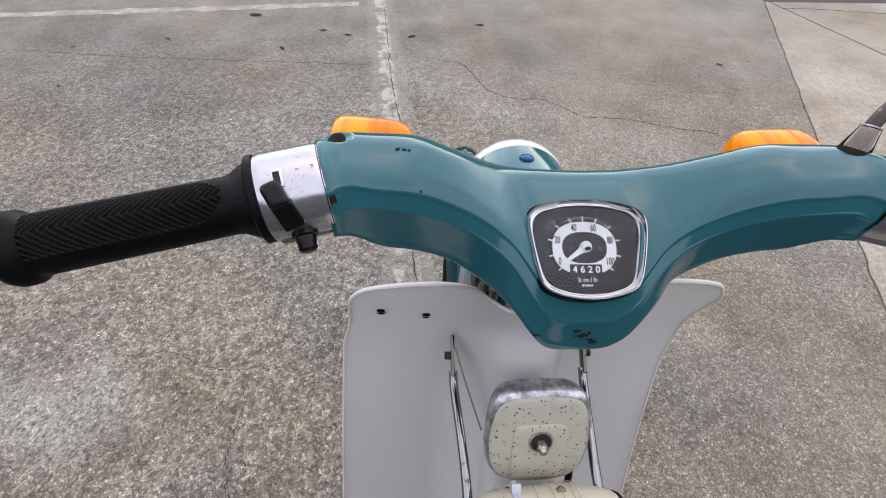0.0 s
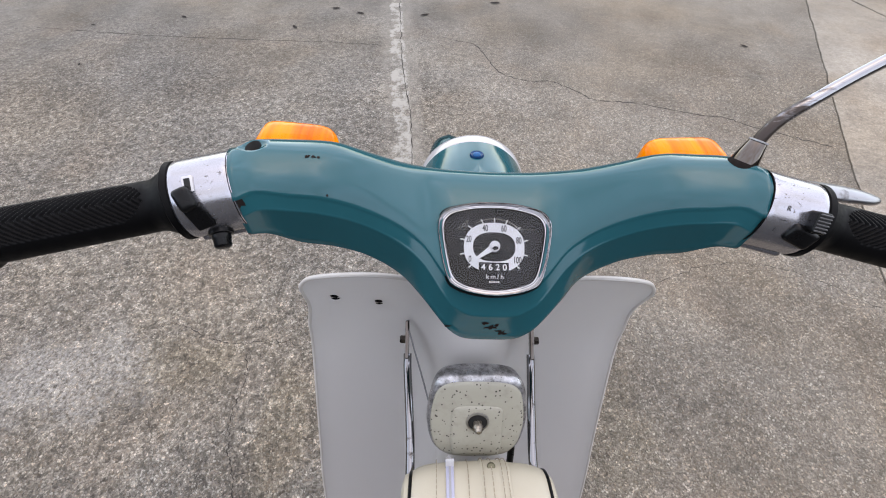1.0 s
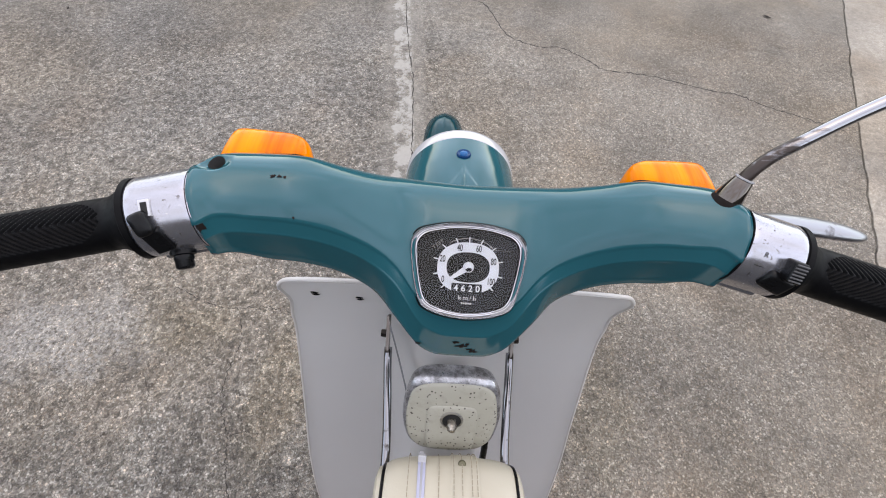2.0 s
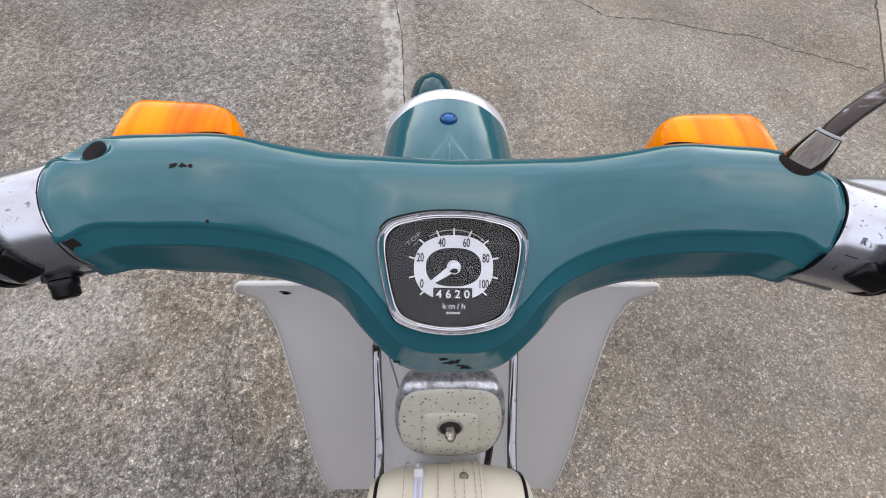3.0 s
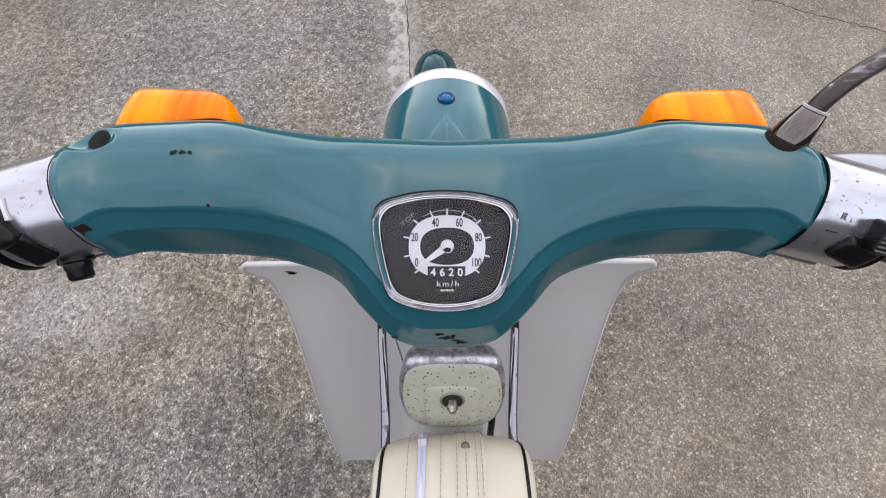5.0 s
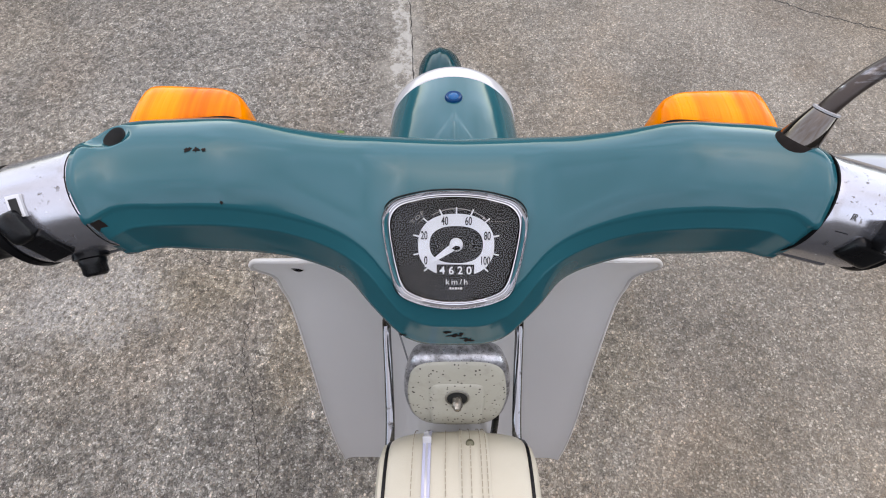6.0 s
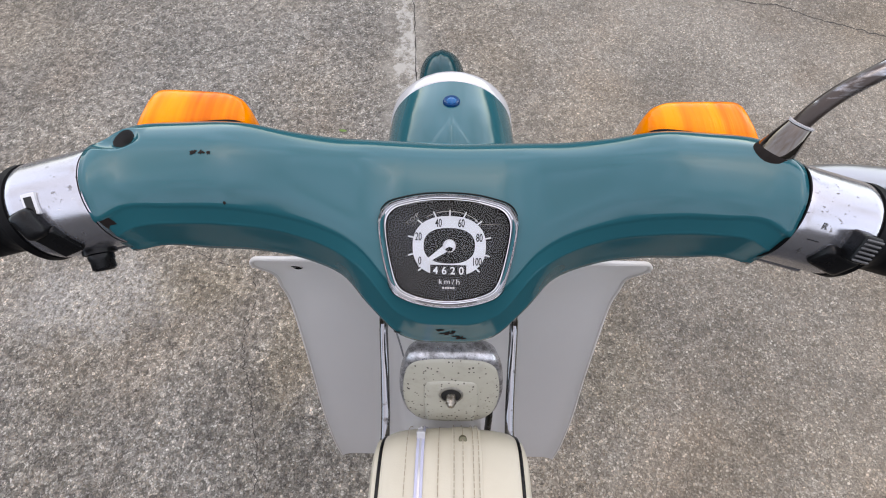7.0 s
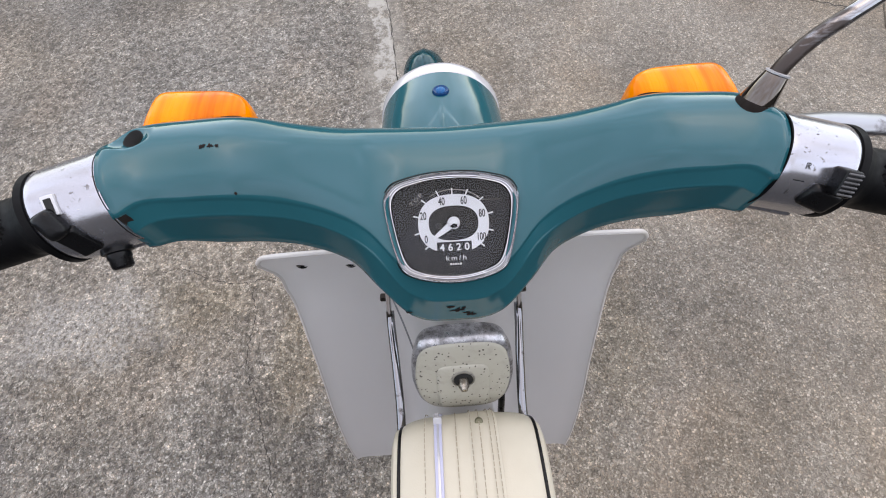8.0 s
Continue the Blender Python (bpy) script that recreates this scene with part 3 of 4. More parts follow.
def carved(bm, cutters, name, materials):
    """A mesh with other bodies cut out of it."""
    def temp(b, mats):
        bmesh.ops.recalc_face_normals(b, faces=b.faces)
        me = bpy.data.meshes.new("temp")
        b.to_mesh(me)
        b.free()
        for m in mats:
            me.materials.append(m)
        return new("temp", me)
    body = temp(bm, materials)
    tools = [temp(c, materials) for c in cutters]
    for t in tools:
        mod = body.modifiers.new("cut", "BOOLEAN")
        mod.operation, mod.solver, mod.object = "DIFFERENCE", "EXACT", t
    mesh = bpy.data.meshes.new_from_object(body.evaluated_get(bpy.context.evaluated_depsgraph_get()))
    mesh.name = name
    for o in (body, *tools):
        bpy.data.objects.remove(o)
    return mesh


DIAL = Matrix.Translation((0, -0.0045, 0.9625)) @ pose(0, 0, 0, 30, 0, 0)
HALF = ((0, .029), (.012, .0284), (.022, .0265), (.0300, .0238), (.0345, .0184), (.0352, .011), (.0335, -.001), (.0312, -.0115), (.0287, -.0188), (.0245, -.0236), (.014, -.0274), (0, -.029))
OUT = spline([Vector((x, y, 0)) for x, y in HALF] + [Vector((-x, y, 0)) for x, y in HALF[-2:0:-1]], 96, closed=True)


def dial_ring(scale, n):
    return [DIAL @ Vector((p.x * scale * 1.03 - .0010, p.y * scale * 1.025, n)) for p in OUT]


def handlebar_cover():
    bm = bmesh.new()
    xs = [0.146 * math.copysign(abs(u) ** 0.9, u) for u in np.linspace(-1, 1, 91)]
    loft(bm, [cover_ring(x) for x in xs])
    hole = bmesh.new()
    turned(hole, [(-0.02, 0.0044), (0.02, 0.0044)], (-0.1408, 0.0200, 1.0135), (-0.02, 0.35, 1), 24)
    # walls of the hole painted near black as its inner shade
    for f in hole.faces:
        f.material_index = 1
    dish = bmesh.new()
    bmesh.ops.create_uvsphere(dish, u_segments=32, v_segments=20, radius=0.011, matrix=Matrix.Translation((-0.1422, 0.0205, 1.0252)) @ Matrix.Diagonal((1.25, 1.0, 1.0, 1)))
    well = bmesh.new()
    loft(well, [dial_ring(0.93, -.0105), dial_ring(0.93, .03)])
    mesh = carved(bm, [dish, hole, well], "handlebar_cover", [M_PAINT, M_HOLE_SHADE])
    for p in mesh.polygons:
        p.use_smooth = len(p.vertices) < 12
    ob = linked("handlebar_cover", mesh, scooter, "glossy teal painted handlebar cover with chipped paint")
    return ob


cover = handlebar_cover()


def on_cover(x, y, z):
    """The point of the cover's skin at x nearest to (y, z), lifted a hair, and its normal."""
    ring, ahead = cover_ring(x), cover_ring(x + 0.001)
    k = min(range(len(ring)), key=lambda i: (ring[i].y - y) ** 2 + (ring[i].z - z) ** 2)
    normal = (ring[(k + 1) % len(ring)] - ring[k - 1]).cross(ahead[k] - ring[k]).normalized()
    if normal.dot(ring[k] - sum(ring, Vector()) / len(ring)) < 0:
        normal = -normal
    return ring[k] + normal * 0.0003, normal


def chip(x, y, z, size, seed, stretch=1.0):
    """A flake of missing paint on the cover."""
    p, normal = on_cover(x, y, z)
    turn = normal.to_track_quat("Z", "Y").to_matrix().to_4x4()
    bm = bmesh.new()
    n = 14
    ring = [bm.verts.new((0, 0, 0.0))]
    for i in range(n):
        a = 2 * math.pi * i / n
        r = size * (0.75 + 0.9 * noise.noise((3 * math.cos(a), 3 * math.sin(a), seed)))
        ring.append(bm.verts.new((r * math.cos(a) * stretch, r * math.sin(a), -0.0001)))
    for i in range(n):
        bm.faces.new((ring[0], ring[1 + i], ring[1 + (i + 1) % n]))
    ob = part("paint_chip", bm, M_RUST, cover, "dark bare metal where paint has chipped")
    ob.matrix_basis = Matrix.Translation(p) @ turn


chip(-0.1105, .017, 1.013, 0.0011, 1, 1.6)
chip(-0.1075, .0166, 1.0125, 0.0012, 12, 1.3)
chip(-0.1048, .0155, 1.012, 0.0010, 2)
chip(-0.1440, -.0160, 1.0085, 0.0034, 3)
chip(-0.099, -.003, 1.003, 0.0008, 4)
chip(0.0000, -.0370, .9190, 0.0024, 5, 2.2)
chip(-0.0040, -.0362, .9225, 0.0017, 6, 1.6)
chip(0.0035, -.0366, .9215, 0.0018, 7)
chip(0.0085, -.0380, .9140, 0.0026, 9, 1.5)
chip(0.0055, -.0376, .9160, 0.0016, 10, 1.8)
chip(-0.0290, -.0365, .9200, 0.0016, 8, 1.6)

# ---- speedometer ----
speedo = holder("speedometer", scooter)
tagged(speedo, "speedometer with dark dial in a chrome bezel, reading zero")
bm = bmesh.new()
loft(bm, [dial_ring(s, n) for s, n in ((1.0, -.010), (1.0, -.0012), (.996, .0006), (.986, .0014), (.974, .0010), (.960, -.0010), (.940, -.0022), (.924, -.0022), (.908, -.0016), (.892, -.0016), (.876, -.0032), (.862, -.0054), (.85, -.0095))], cap=False)
part("bezel", bm, M_BEZEL, speedo, "polished chrome bezel")
# thin black ring that outlines the bezel
bm = bmesh.new()
loft(bm, [dial_ring(s, n) for s, n in ((.99, -.0105), (1.028, -.0100), (1.032, -.0034), (1.016, -.0018), (.99, -.0020))], cap=False)
part("outline_ring", bm, M_RUBBER, speedo, "thin black ring outlining the bezel")
bm = bmesh.new()
bm.faces.new([bm.verts.new(p) for p in dial_ring(0.9, -.0088)])
part("dial_plate", bm, M_DIAL, speedo, "dark grey dial plate", False)
bm = bmesh.new()
loft(bm, [dial_ring(0.875, -.0036), dial_ring(0.875, -.0028)])
pane = part("glass", bm, M_GLASS, speedo, "clear speedometer glass", False)
pane.visible_shadow = False

HUB = (0.0, 0.0024)


def oval(a, b, power, n=72, cx=0.0, cy=0.0):
    out = []
    for i in range(n):
        t = 2 * math.pi * i / n
        c, q = math.cos(t), math.sin(t)
        out.append((cx + a * math.copysign(abs(c) ** (2 / power), c), cy + b * math.copysign(abs(q) ** (2 / power), q)))
    return out


def dial_at(x, y, n):
    return DIAL @ Matrix.Translation((x, y, n))


bm = bmesh.new()
outer, inner = oval(.0197, .0162, 2.35, cx=HUB[0], cy=HUB[1] - .0004), oval(.0138, .0096, 2.4, cx=HUB[0], cy=HUB[1] - .0001)
loft(bm, [[dial_at(0, 0, -.0085) @ Vector((x, y, 0)) for x, y in outer], [dial_at(0, 0, -.0085) @ Vector((x, y, 0)) for x, y in inner]], cap=False)
part("scale_ring", bm, M_WHITE, speedo, "white scale ring", False)
for i in range(11):
    a = radians(220 - 26 * i)
    c, q = math.cos(a), math.sin(a)
    r0 = 1 / ((abs(c) / .0193) ** 2.25 + (abs(q) / .0158) ** 2.25) ** (1 / 2.25)
    bm = bmesh.new()
    box(bm, (.0042, .00075, .0001), dial_at(HUB[0] + (r0 + .0013) * c, HUB[1] + (r0 + .0013) * q, -.0084) @ pose(0, 0, 0, 0, 0, math.degrees(a)))
    part("tick", bm, M_WHITE, speedo, "", False)
for words, x, y in (("0", -.0157, -.0062), ("20", -.0166, .0068), ("40", -.0060, .0143), ("60", .0062, .0143), ("80", .0160, .0067), ("100", .0150, -.0062)):
    lettering("numeral", words, .0060, dial_at(x, y, -.0083), M_DIGIT, speedo, 0.60)
bm = bmesh.new()
box(bm, (.0194, .0064, .0006), dial_at(-.0003, -.0112, -.0081))
part("odometer_window", bm, M_DIGIT, speedo, "black odometer window", False)
for k, words in enumerate("4620"):
    lettering("odometer_digit", words, .0056, dial_at(-.0071 + .0046 * k, -.0112, -.0076), M_WHITE, speedo, 1.0)
lettering("unit_letters", "km/h", .0040, dial_at(.0004, -.0172, -.0083), M_WHITE, speedo, 1.15, spread=1.35)
bm = bmesh.new()
for k in range(5):
    box(bm, (.0010, .0009 if k % 2 else .0012, .0001), dial_at(-.0028 + .0014 * k, -.0205, -.0083))
part("maker_mark", bm, M_PRINT, speedo, "small white illegible maker's mark", False)
lettering("top_letters", "TOP", .0030, dial_at(-.0200, .0160, -.0083) @ pose(0, 0, 0, 0, 0, 42), M_PRINT_DIM, speedo, 1.3, spread=1.3)
bm = bmesh.new()
box(bm, (.0040, .00022, .0001), dial_at(-.0187, .0141, -.0083) @ pose(0, 0, 0, 0, 0, 42))
part("range_line", bm, M_PRINT_DIM, speedo, "", False)
bm = bmesh.new()
plate(bm, [(0, -.0007), (.0022, 0), (0, .0007)], .0001, dial_at(.0136, .0164, -.0084) @ pose(0, 0, 0, 0, 0, -38))
part("arrow_head", bm, M_PRINT_DIM, speedo, "small grey arrow head", False)
bm = bmesh.new()
arc = [(HUB[0] + .0215 * math.cos(radians(a)), HUB[1] + .0182 * math.sin(radians(a))) for a in range(50, 128, 3)]
loft(bm, [[dial_at(0, 0, -.0084) @ Vector((x, y, 0)), dial_at(0, 0, -.0084) @ Vector((x * 1.012, y * 1.012 + .0001, 0))] for x, y in arc], closed=False)
part("range_line", bm, M_PRINT_DIM, speedo, "thin white arc line", False)
bm = bmesh.new()
box(bm, (.0105, .00016, .0001), dial_at(.0215, .0142, -.0083))
part("range_line", bm, M_PRINT_DIM, speedo, "", False)
for x in (-.0085, .0088):
    bm = bmesh.new()
    turned(bm, [(0, .0019), (.0006, .0018), (.0008, .0012)], dial_at(x, .0012, -.0085).translation, DIAL.to_3x3() @ Vector((0, 0, 1)), 20)
    part("screw", bm, M_BLACK, speedo, "small black dial screw")
needle_way = pose(0, 0, 0, 0, 0, 215)
bm = bmesh.new()
shape = [(-.001, -.0021), (.005, -.0017), (.0195, -.0004), (.0198, 0), (.0195, .0004), (.005, .0017), (-.001, .0021)]
plate(bm, shape, .0006, dial_at(*HUB, -.0064) @ needle_way)
part("needle", bm, M_WHITE, speedo, "white tapered needle", False)
bm = bmesh.new()
turned(bm, [(-.0022, .0034), (.0006, .0034), (.0015, .0029), (.0019, .0018), (.0020, .0003)], dial_at(*HUB, -.0062).translation, DIAL.to_3x3() @ Vector((0, 0, 1)), 28)
part("needle_hub", bm, M_WHITE, speedo, "white domed needle hub")
bm = bmesh.new()
worn = [((.0013 + .0007 * math.sin(2.3 * k * k)) * math.cos(radians(30 * k)) * 1.2, (.0011 + .0005 * math.sin(1.7 * k * k)) * math.sin(radians(30 * k)) - .0017) for k in range(12)]
plate(bm, worn, .0006, dial_at(*HUB, -.0042))
part("worn_spot", bm, M_DIAL, speedo, "dark worn spot on the hub", False)

# ---- grips, switch housings, lever ----
def bar_pose(side):
    """Origin on the bar's axis at the cover's end; x runs outwards along the bar."""
    return pose(0.1388 if side > 0 else -0.1452, 0.0008, 1.0012, 0, 4.0, -15 if side > 0 else 195)


def bar_turned(bm, profile, side, n=48):
    m = bar_pose(side)
    loft(bm, [[m @ Vector((s, r * math.cos(a), r * math.sin(a))) for a in (2 * math.pi * k / n for k in range(n))] for s, r in profile])
    return bm


def rib(side, s, a):
    """Height of the herringbone ribs on the rubber, by place along it and angle round it."""
    back = math.pi if side > 0 else 0.0
    d = (a - back - (1.12 if side < 0 else -1.12) + math.pi) % (2 * math.pi) - math.pi
    if abs(d) > 0.82 or s < 0.044 + 0.012 * (d / 0.82) ** 2 or s > 0.122:
        return 0.0
    wave = ((s + 0.0150 * abs(d)) / 0.0033) % 1.0
    edge = min(1, max(0, (0.82 - abs(d)) * 12))
    return -0.0011 * edge * min(1, max(0, 0.5 + 1.6 * math.sin(2 * math.pi * wave)))


def grip(side):
    m = bar_pose(side)
    bm = bmesh.new()
    n = 160
    prof = [(0.0288, .0192), (0.029, .0210), (0.0318, .0212), (0.0326, .0200), (0.0332, .0182), (0.035, .0176), (0.038, .0160), (0.0405, .0146), (0.043, .0139)]
    prof += [(s, .0138) for s in np.arange(0.044, 0.1235, 0.00036)]
    prof += [(0.125, .0148), (0.127, .0164), (0.131, .0167), (0.134, .0155), (0.1355, .011)]
    rings = []
    for s, r in prof:
        rings.append([m @ Vector((s, (r + rib(side, s, a)) * math.cos(a), (r + rib(side, s, a)) * math.sin(a))) for a in (2 * math.pi * k / n for k in range(n))])
    loft(bm, rings)
    part("grip", bm, M_RUBBER, scooter, "black rubber grip with herringbone ribs")


for side in (-1, 1):
    grip(side)
    housing = holder("switch_housing", scooter)
    tagged(housing, "scratched bare aluminium switch housing with black switch")
    bm = bmesh.new()
    bar_turned(bm, [(-.0010, .0195), (-.0006, .0211), (.0, .0213), (.003, .0214), (.015, .0212), (.025, .0210), (.0275, .0209), (.0288, .0202), (.029, .016)], side, 64)
    part("body", bm, M_ALU, housing, "scratched bare aluminium shell")
    bm = bmesh.new()
    bar_turned(bm, [(-.0010, .0200), (-.0008, .0217), (-.0003, .0217), (-.0001, .020)] if side > 0 else [(-.0004, .0200), (-.0002, .02135), (.0002, .02135), (.0004, .020)], side, 64)
    part("gasket", bm, M_RUBBER, housing, "thin black gasket")
    m = bar_pose(side)
    flip = 1 if side < 0 else -1

    def at_angle(s, deg, r, m=m, flip=flip):
        """A pose on the housing: deg is measured from the rear, upwards."""
        a = radians(deg)
        return m @ Matrix.Translation((s, flip * r * math.cos(a), r * math.sin(a))) @ pose(0, 0, 0, (deg - 90) * flip, 0, 0)

    if side < 0:
        bm = bmesh.new()
        box(bm, (.0052, .0086, .004), at_angle(.0184, 60, .0200), .0006)
        part("slot_frame", bm, M_RIM, housing, "bright worn switch slot", True)
        # raised dark block painted as the shaded inside of the slot
        bm = bmesh.new()
        box(bm, (.0028, .0064, .004), at_angle(.0184, 59, .02035), .0003)
        part("slot", bm, M_HOLE_SHADE, housing, "", False)
        bm = bmesh.new()
        box(bm, (.0088, .0120, .0105), at_angle(.0208, 41, .0206) @ pose(0, 0, 0, 0, 0, 14), .0032, 4)
        part("toggle", bm, M_BLACK, housing, "black dip switch toggle")
        bm = bmesh.new()
        box(bm, (.0095, .0135, .0050), at_angle(.0180, 14, .0206) @ pose(0, 0, 0, 0, 0, 12), .0012, 3)
        part("toggle_base", bm, M_BLACK, housing, "black base of the dip switch")
        bm = bmesh.new()
        a = at_angle(.0145, -28, .0185)
        turned(bm, [(0, .0062), (.004, .0062), (.0045, .0048), (.0065, .0048), (.007, .0044), (.0105, .0044), (.0115, .0034)], a.translation, a.to_3x3() @ Vector((0, 0, 1)), 28)
        part("horn_button", bm, M_BLACK, housing, "black round horn button")
    else:
        bm = bmesh.new()
        box(bm, (.0150, .0110, .0060), at_angle(.0205, 13, .0208) @ pose(0, 0, 0, 0, 0, -14), .0028, 3)
        part("switch_base", bm, M_BLACK, housing, "black indicator switch base")
        bm = bmesh.new()
        box(bm, (.0066, .0112, .0100), at_angle(.0222, 38, .0228), .0014, 3)
        part("thumb_slide", bm, M_BLACK, housing, "black ribbed thumb slide")
        for k in range(6):
            bm = bmesh.new()
            box(bm, (.0060, .0009, .0010), at_angle(.0222, 38, .0279) @ Matrix.Translation((0, -.0043 + .0017 * k, .0001)), .0003, 1)
            part("slide_rib", bm, M_RIB, housing, "dark grey raised rib", False)
        lettering("switch_letter", "R", .0038, at_angle(.0085, 47, .0216), M_RIB, housing, 0.9)
        lettering("switch_letter", "L", .0038, at_angle(.0070, 14, .0216), M_RIB, housing, 0.9)
        bm = bmesh.new()
        box(bm, (.0046, .0003, .0002), at_angle(.0078, 30, .0214))
        part("switch_mark", bm, M_DIGIT, housing, "", False)
    bm = bmesh.new()
    box(bm, (.025, .010, .006), at_angle(.0145, -58, .0200), .0025, 3)
    part("clamp_ridge", bm, M_ALU, housing, "split line ridge of the clamp")

lever = holder("brake_lever", scooter)
tagged(lever, "silver front brake lever in front of the right grip")
bm = bmesh.new()
m = bar_pose(1)
rings = []
for p, w, h in ((Vector((.004, .018, -.003)), .0062, .0050), (Vector((.020, .0255, -.003)), .0066, .0050), (Vector((.040, .0335, -.003)), .0070, .0046), (Vector((.062, .0405, -.004)), .0068, .0040), (Vector((.080, .0450, -.005)), .0060, .0036), (Vector((.090, .0472, -.006)), .0046, .0032), (Vector((.096, .0484, -.0065)), .0024, .0022), (Vector((.0975, .0487, -.0066)), .0006, .0006)):
    rings.append([m @ (p + Vector((-.35 * w * math.cos(a), w * math.cos(a), h * math.sin(a)))) for a in (2 * math.pi * k / 18 for k in range(18))])
fine = []
for col in zip(*rings):
    fine.append(spline(col, 36))
loft(bm, list(zip(*fine)))
part("blade", bm, M_BLADE, lever, "dull aluminium blade")
bm = bmesh.new()
box(bm, (.024, .016, .012), m @ Matrix.Translation((.013, .021, -.008)), .004, 3)
part("bracket", bm, M_ALU, lever, "aluminium lever bracket")

# ---- mirror arm ----
arm = holder("mirror_arm", scooter)
tagged(arm, "chromed mirror arm with brown tarnish in a tapered nut")
BASE, RING = Vector((.1350, .0168, 1.0105)), Vector((.1412, .0250, 1.0300))
way = (RING - BASE).normalized()
bm = bmesh.new()
turned(bm, [(-.006, .0090), (.0058, .0086), (.0078, .0076)], BASE, way, 28)
part("foot", bm, M_RUST, arm, "dark rusty foot of the nut")
bm = bmesh.new()
turned(bm, [(.0072, .0074), (.0086, .0073), (.0200, .0048), (.0206, .0040)], BASE, way, 32)
part("nut", bm, M_NUT, arm, "dull tapered lock nut")
bm = bmesh.new()
turned(bm, [(.0198, .0044), (.0200, .0051), (.0207, .0052), (.0209, .0044)], BASE, way, 32)
part("collar_ring", bm, M_RIM, arm, "bright ring on top of the nut")
bm = bmesh.new()
tube(bm, [BASE + way * .012, BASE + way * .023, Vector((.1497, .0305, 1.0390)), Vector((.1645, .0360, 1.0482)), Vector((.1845, .0440, 1.0580)), Vector((.211, .053, 1.0707)), Vector((.255, .068, 1.093)), Vector((.300, .082, 1.113))], .0035, 20, 60)
part("stem", bm, M_STEM, arm, "bent round chrome stem, brown with tarnish near its foot")
arm.matrix_basis = Matrix.Translation((-.0012, 0, 0))

# ---- indicators ----
def indicator(side):
    ob = holder("indicator", scooter)
    tagged(ob, "amber plastic turn indicator with black gasket")
    def ring(y, x0, x1, z0, z1, r=0.22):
        cx, cz, a, b = (x0 + x1) / 2, (z0 + z1) / 2, (x1 - x0) / 2, (z1 - z0) / 2
        pts = oval(a, b, 5.5, 64, cx, cz)
        return [Vector((side * (.1488 - (.1488 - px) * .94 if side < 0 else px * 0.965 + .0026), y - (px - .121) * max(0.08, 0.26 - 9 * max(0, y - .0425)), pz + .12 * (px - .12) - .0013)) + Vector((-.0018 if side < 0 else .0, 0, 0)) for px, pz in pts]
    bm = bmesh.new()
    loft(bm, [ring(.030, .099, .1450, .966, 1.0015), ring(.0385, .0965, .1468, .9635, 1.0040), ring(.0412, .0965, .1468, .9635, 1.0046)])
    part("gasket", bm, M_RUBBER, ob, "thin black rubber gasket")
    bm = bmesh.new()
    loft(bm, [ring(.0412, .0968, .1486, .9645, 1.0043), ring(.0425, .0962, .1490, .9640, 1.0050), ring(.049, .0968, .1486, .966, 1.0055), ring(.0555, .0985, .1480, .968, 1.0052), ring(.0595, .1008, .1474, .970, 1.0046), ring(.0622, .1040, .1468, .972, 1.0034), ring(.0638, .1090, .1455, .975, 1.0010), ring(.0645, .1180, .1425, .981, .995)])
    part("lens", bm, M_AMBER, ob, "ribbed amber lens")


indicator(-1)
indicator(1)

def between(table, v):
    rows = sorted(table)
    xs, ys = [r[0] for r in rows], [r[1] for r in rows]
    if v <= xs[0]:
        return ys[0]
    if v >= xs[-1]:
        return ys[-1]
    k = max(i for i, x in enumerate(xs) if x <= v)
    k = min(k, len(xs) - 2)
    f = (v - xs[k]) / (xs[k + 1] - xs[k])
    d1 = (ys[k + 1] - ys[max(k - 1, 0)]) / (xs[k + 1] - xs[max(k - 1, 0)]) * (xs[k + 1] - xs[k])
    d2 = (ys[min(k + 2, len(xs) - 1)] - ys[k]) / (xs[min(k + 2, len(xs) - 1)] - xs[k]) * (xs[k + 1] - xs[k])
    return ys[k] * (2 * f ** 3 - 3 * f * f + 1) + d1 * (f ** 3 - 2 * f * f + f) + ys[k + 1] * (3 * f * f - 2 * f ** 3) + d2 * (f ** 3 - f * f)


# ---- headlamp ----
lamp = holder("headlamp", scooter)
tagged(lamp, "teal round headlamp shell with silver rim and blue jewel")
A, LAMP_WAY = Vector((0, .0655, .8685)), Vector((0, .989, -.148)).normalized()
LAMP_UP = Vector((0, .148, .989)).normalized()
SHELL = ((-.02, .034), (.0, .0450), (.025, .0535), (.045, .0560), (.068, .0568), (.085, .0566), (.104, .0558))


def lamp_shell():
    """The shell with a raised three-cornered brow behind the jewel."""
    bm = bmesh.new()
    rings = []
    for along in np.linspace(-.02, .104, 78):
        r = between(SHELL, along)
        f = max(0.0, (.063 - along) / .066)
        ring = []
        for k in range(260):
            a = 2 * math.pi * k / 260
            px, h = r * math.cos(a), math.sin(a)
            lift = 0.0
            if h > 0 and f > 0:
                w = .036 * f ** 1.15
                e = min(1.0, max(0.0, (w - abs(px)) / .0045))
                lift = .0009 * e * e * (3 - 2 * e) * min(1, f * 3) + .0012 * math.exp(-(px / .0011) ** 2) * min(1, f * 3)
            ring.append(A + LAMP_WAY * along + Vector((1, 0, 0)) * (r + lift) * math.cos(a) + LAMP_UP * (r + lift) * h)
        rings.append(ring)
    loft(bm, rings)
    part("shell", bm, M_PAINT, lamp, "teal painted headlamp shell with a raised brow")


lamp_shell()
bm = bmesh.new()
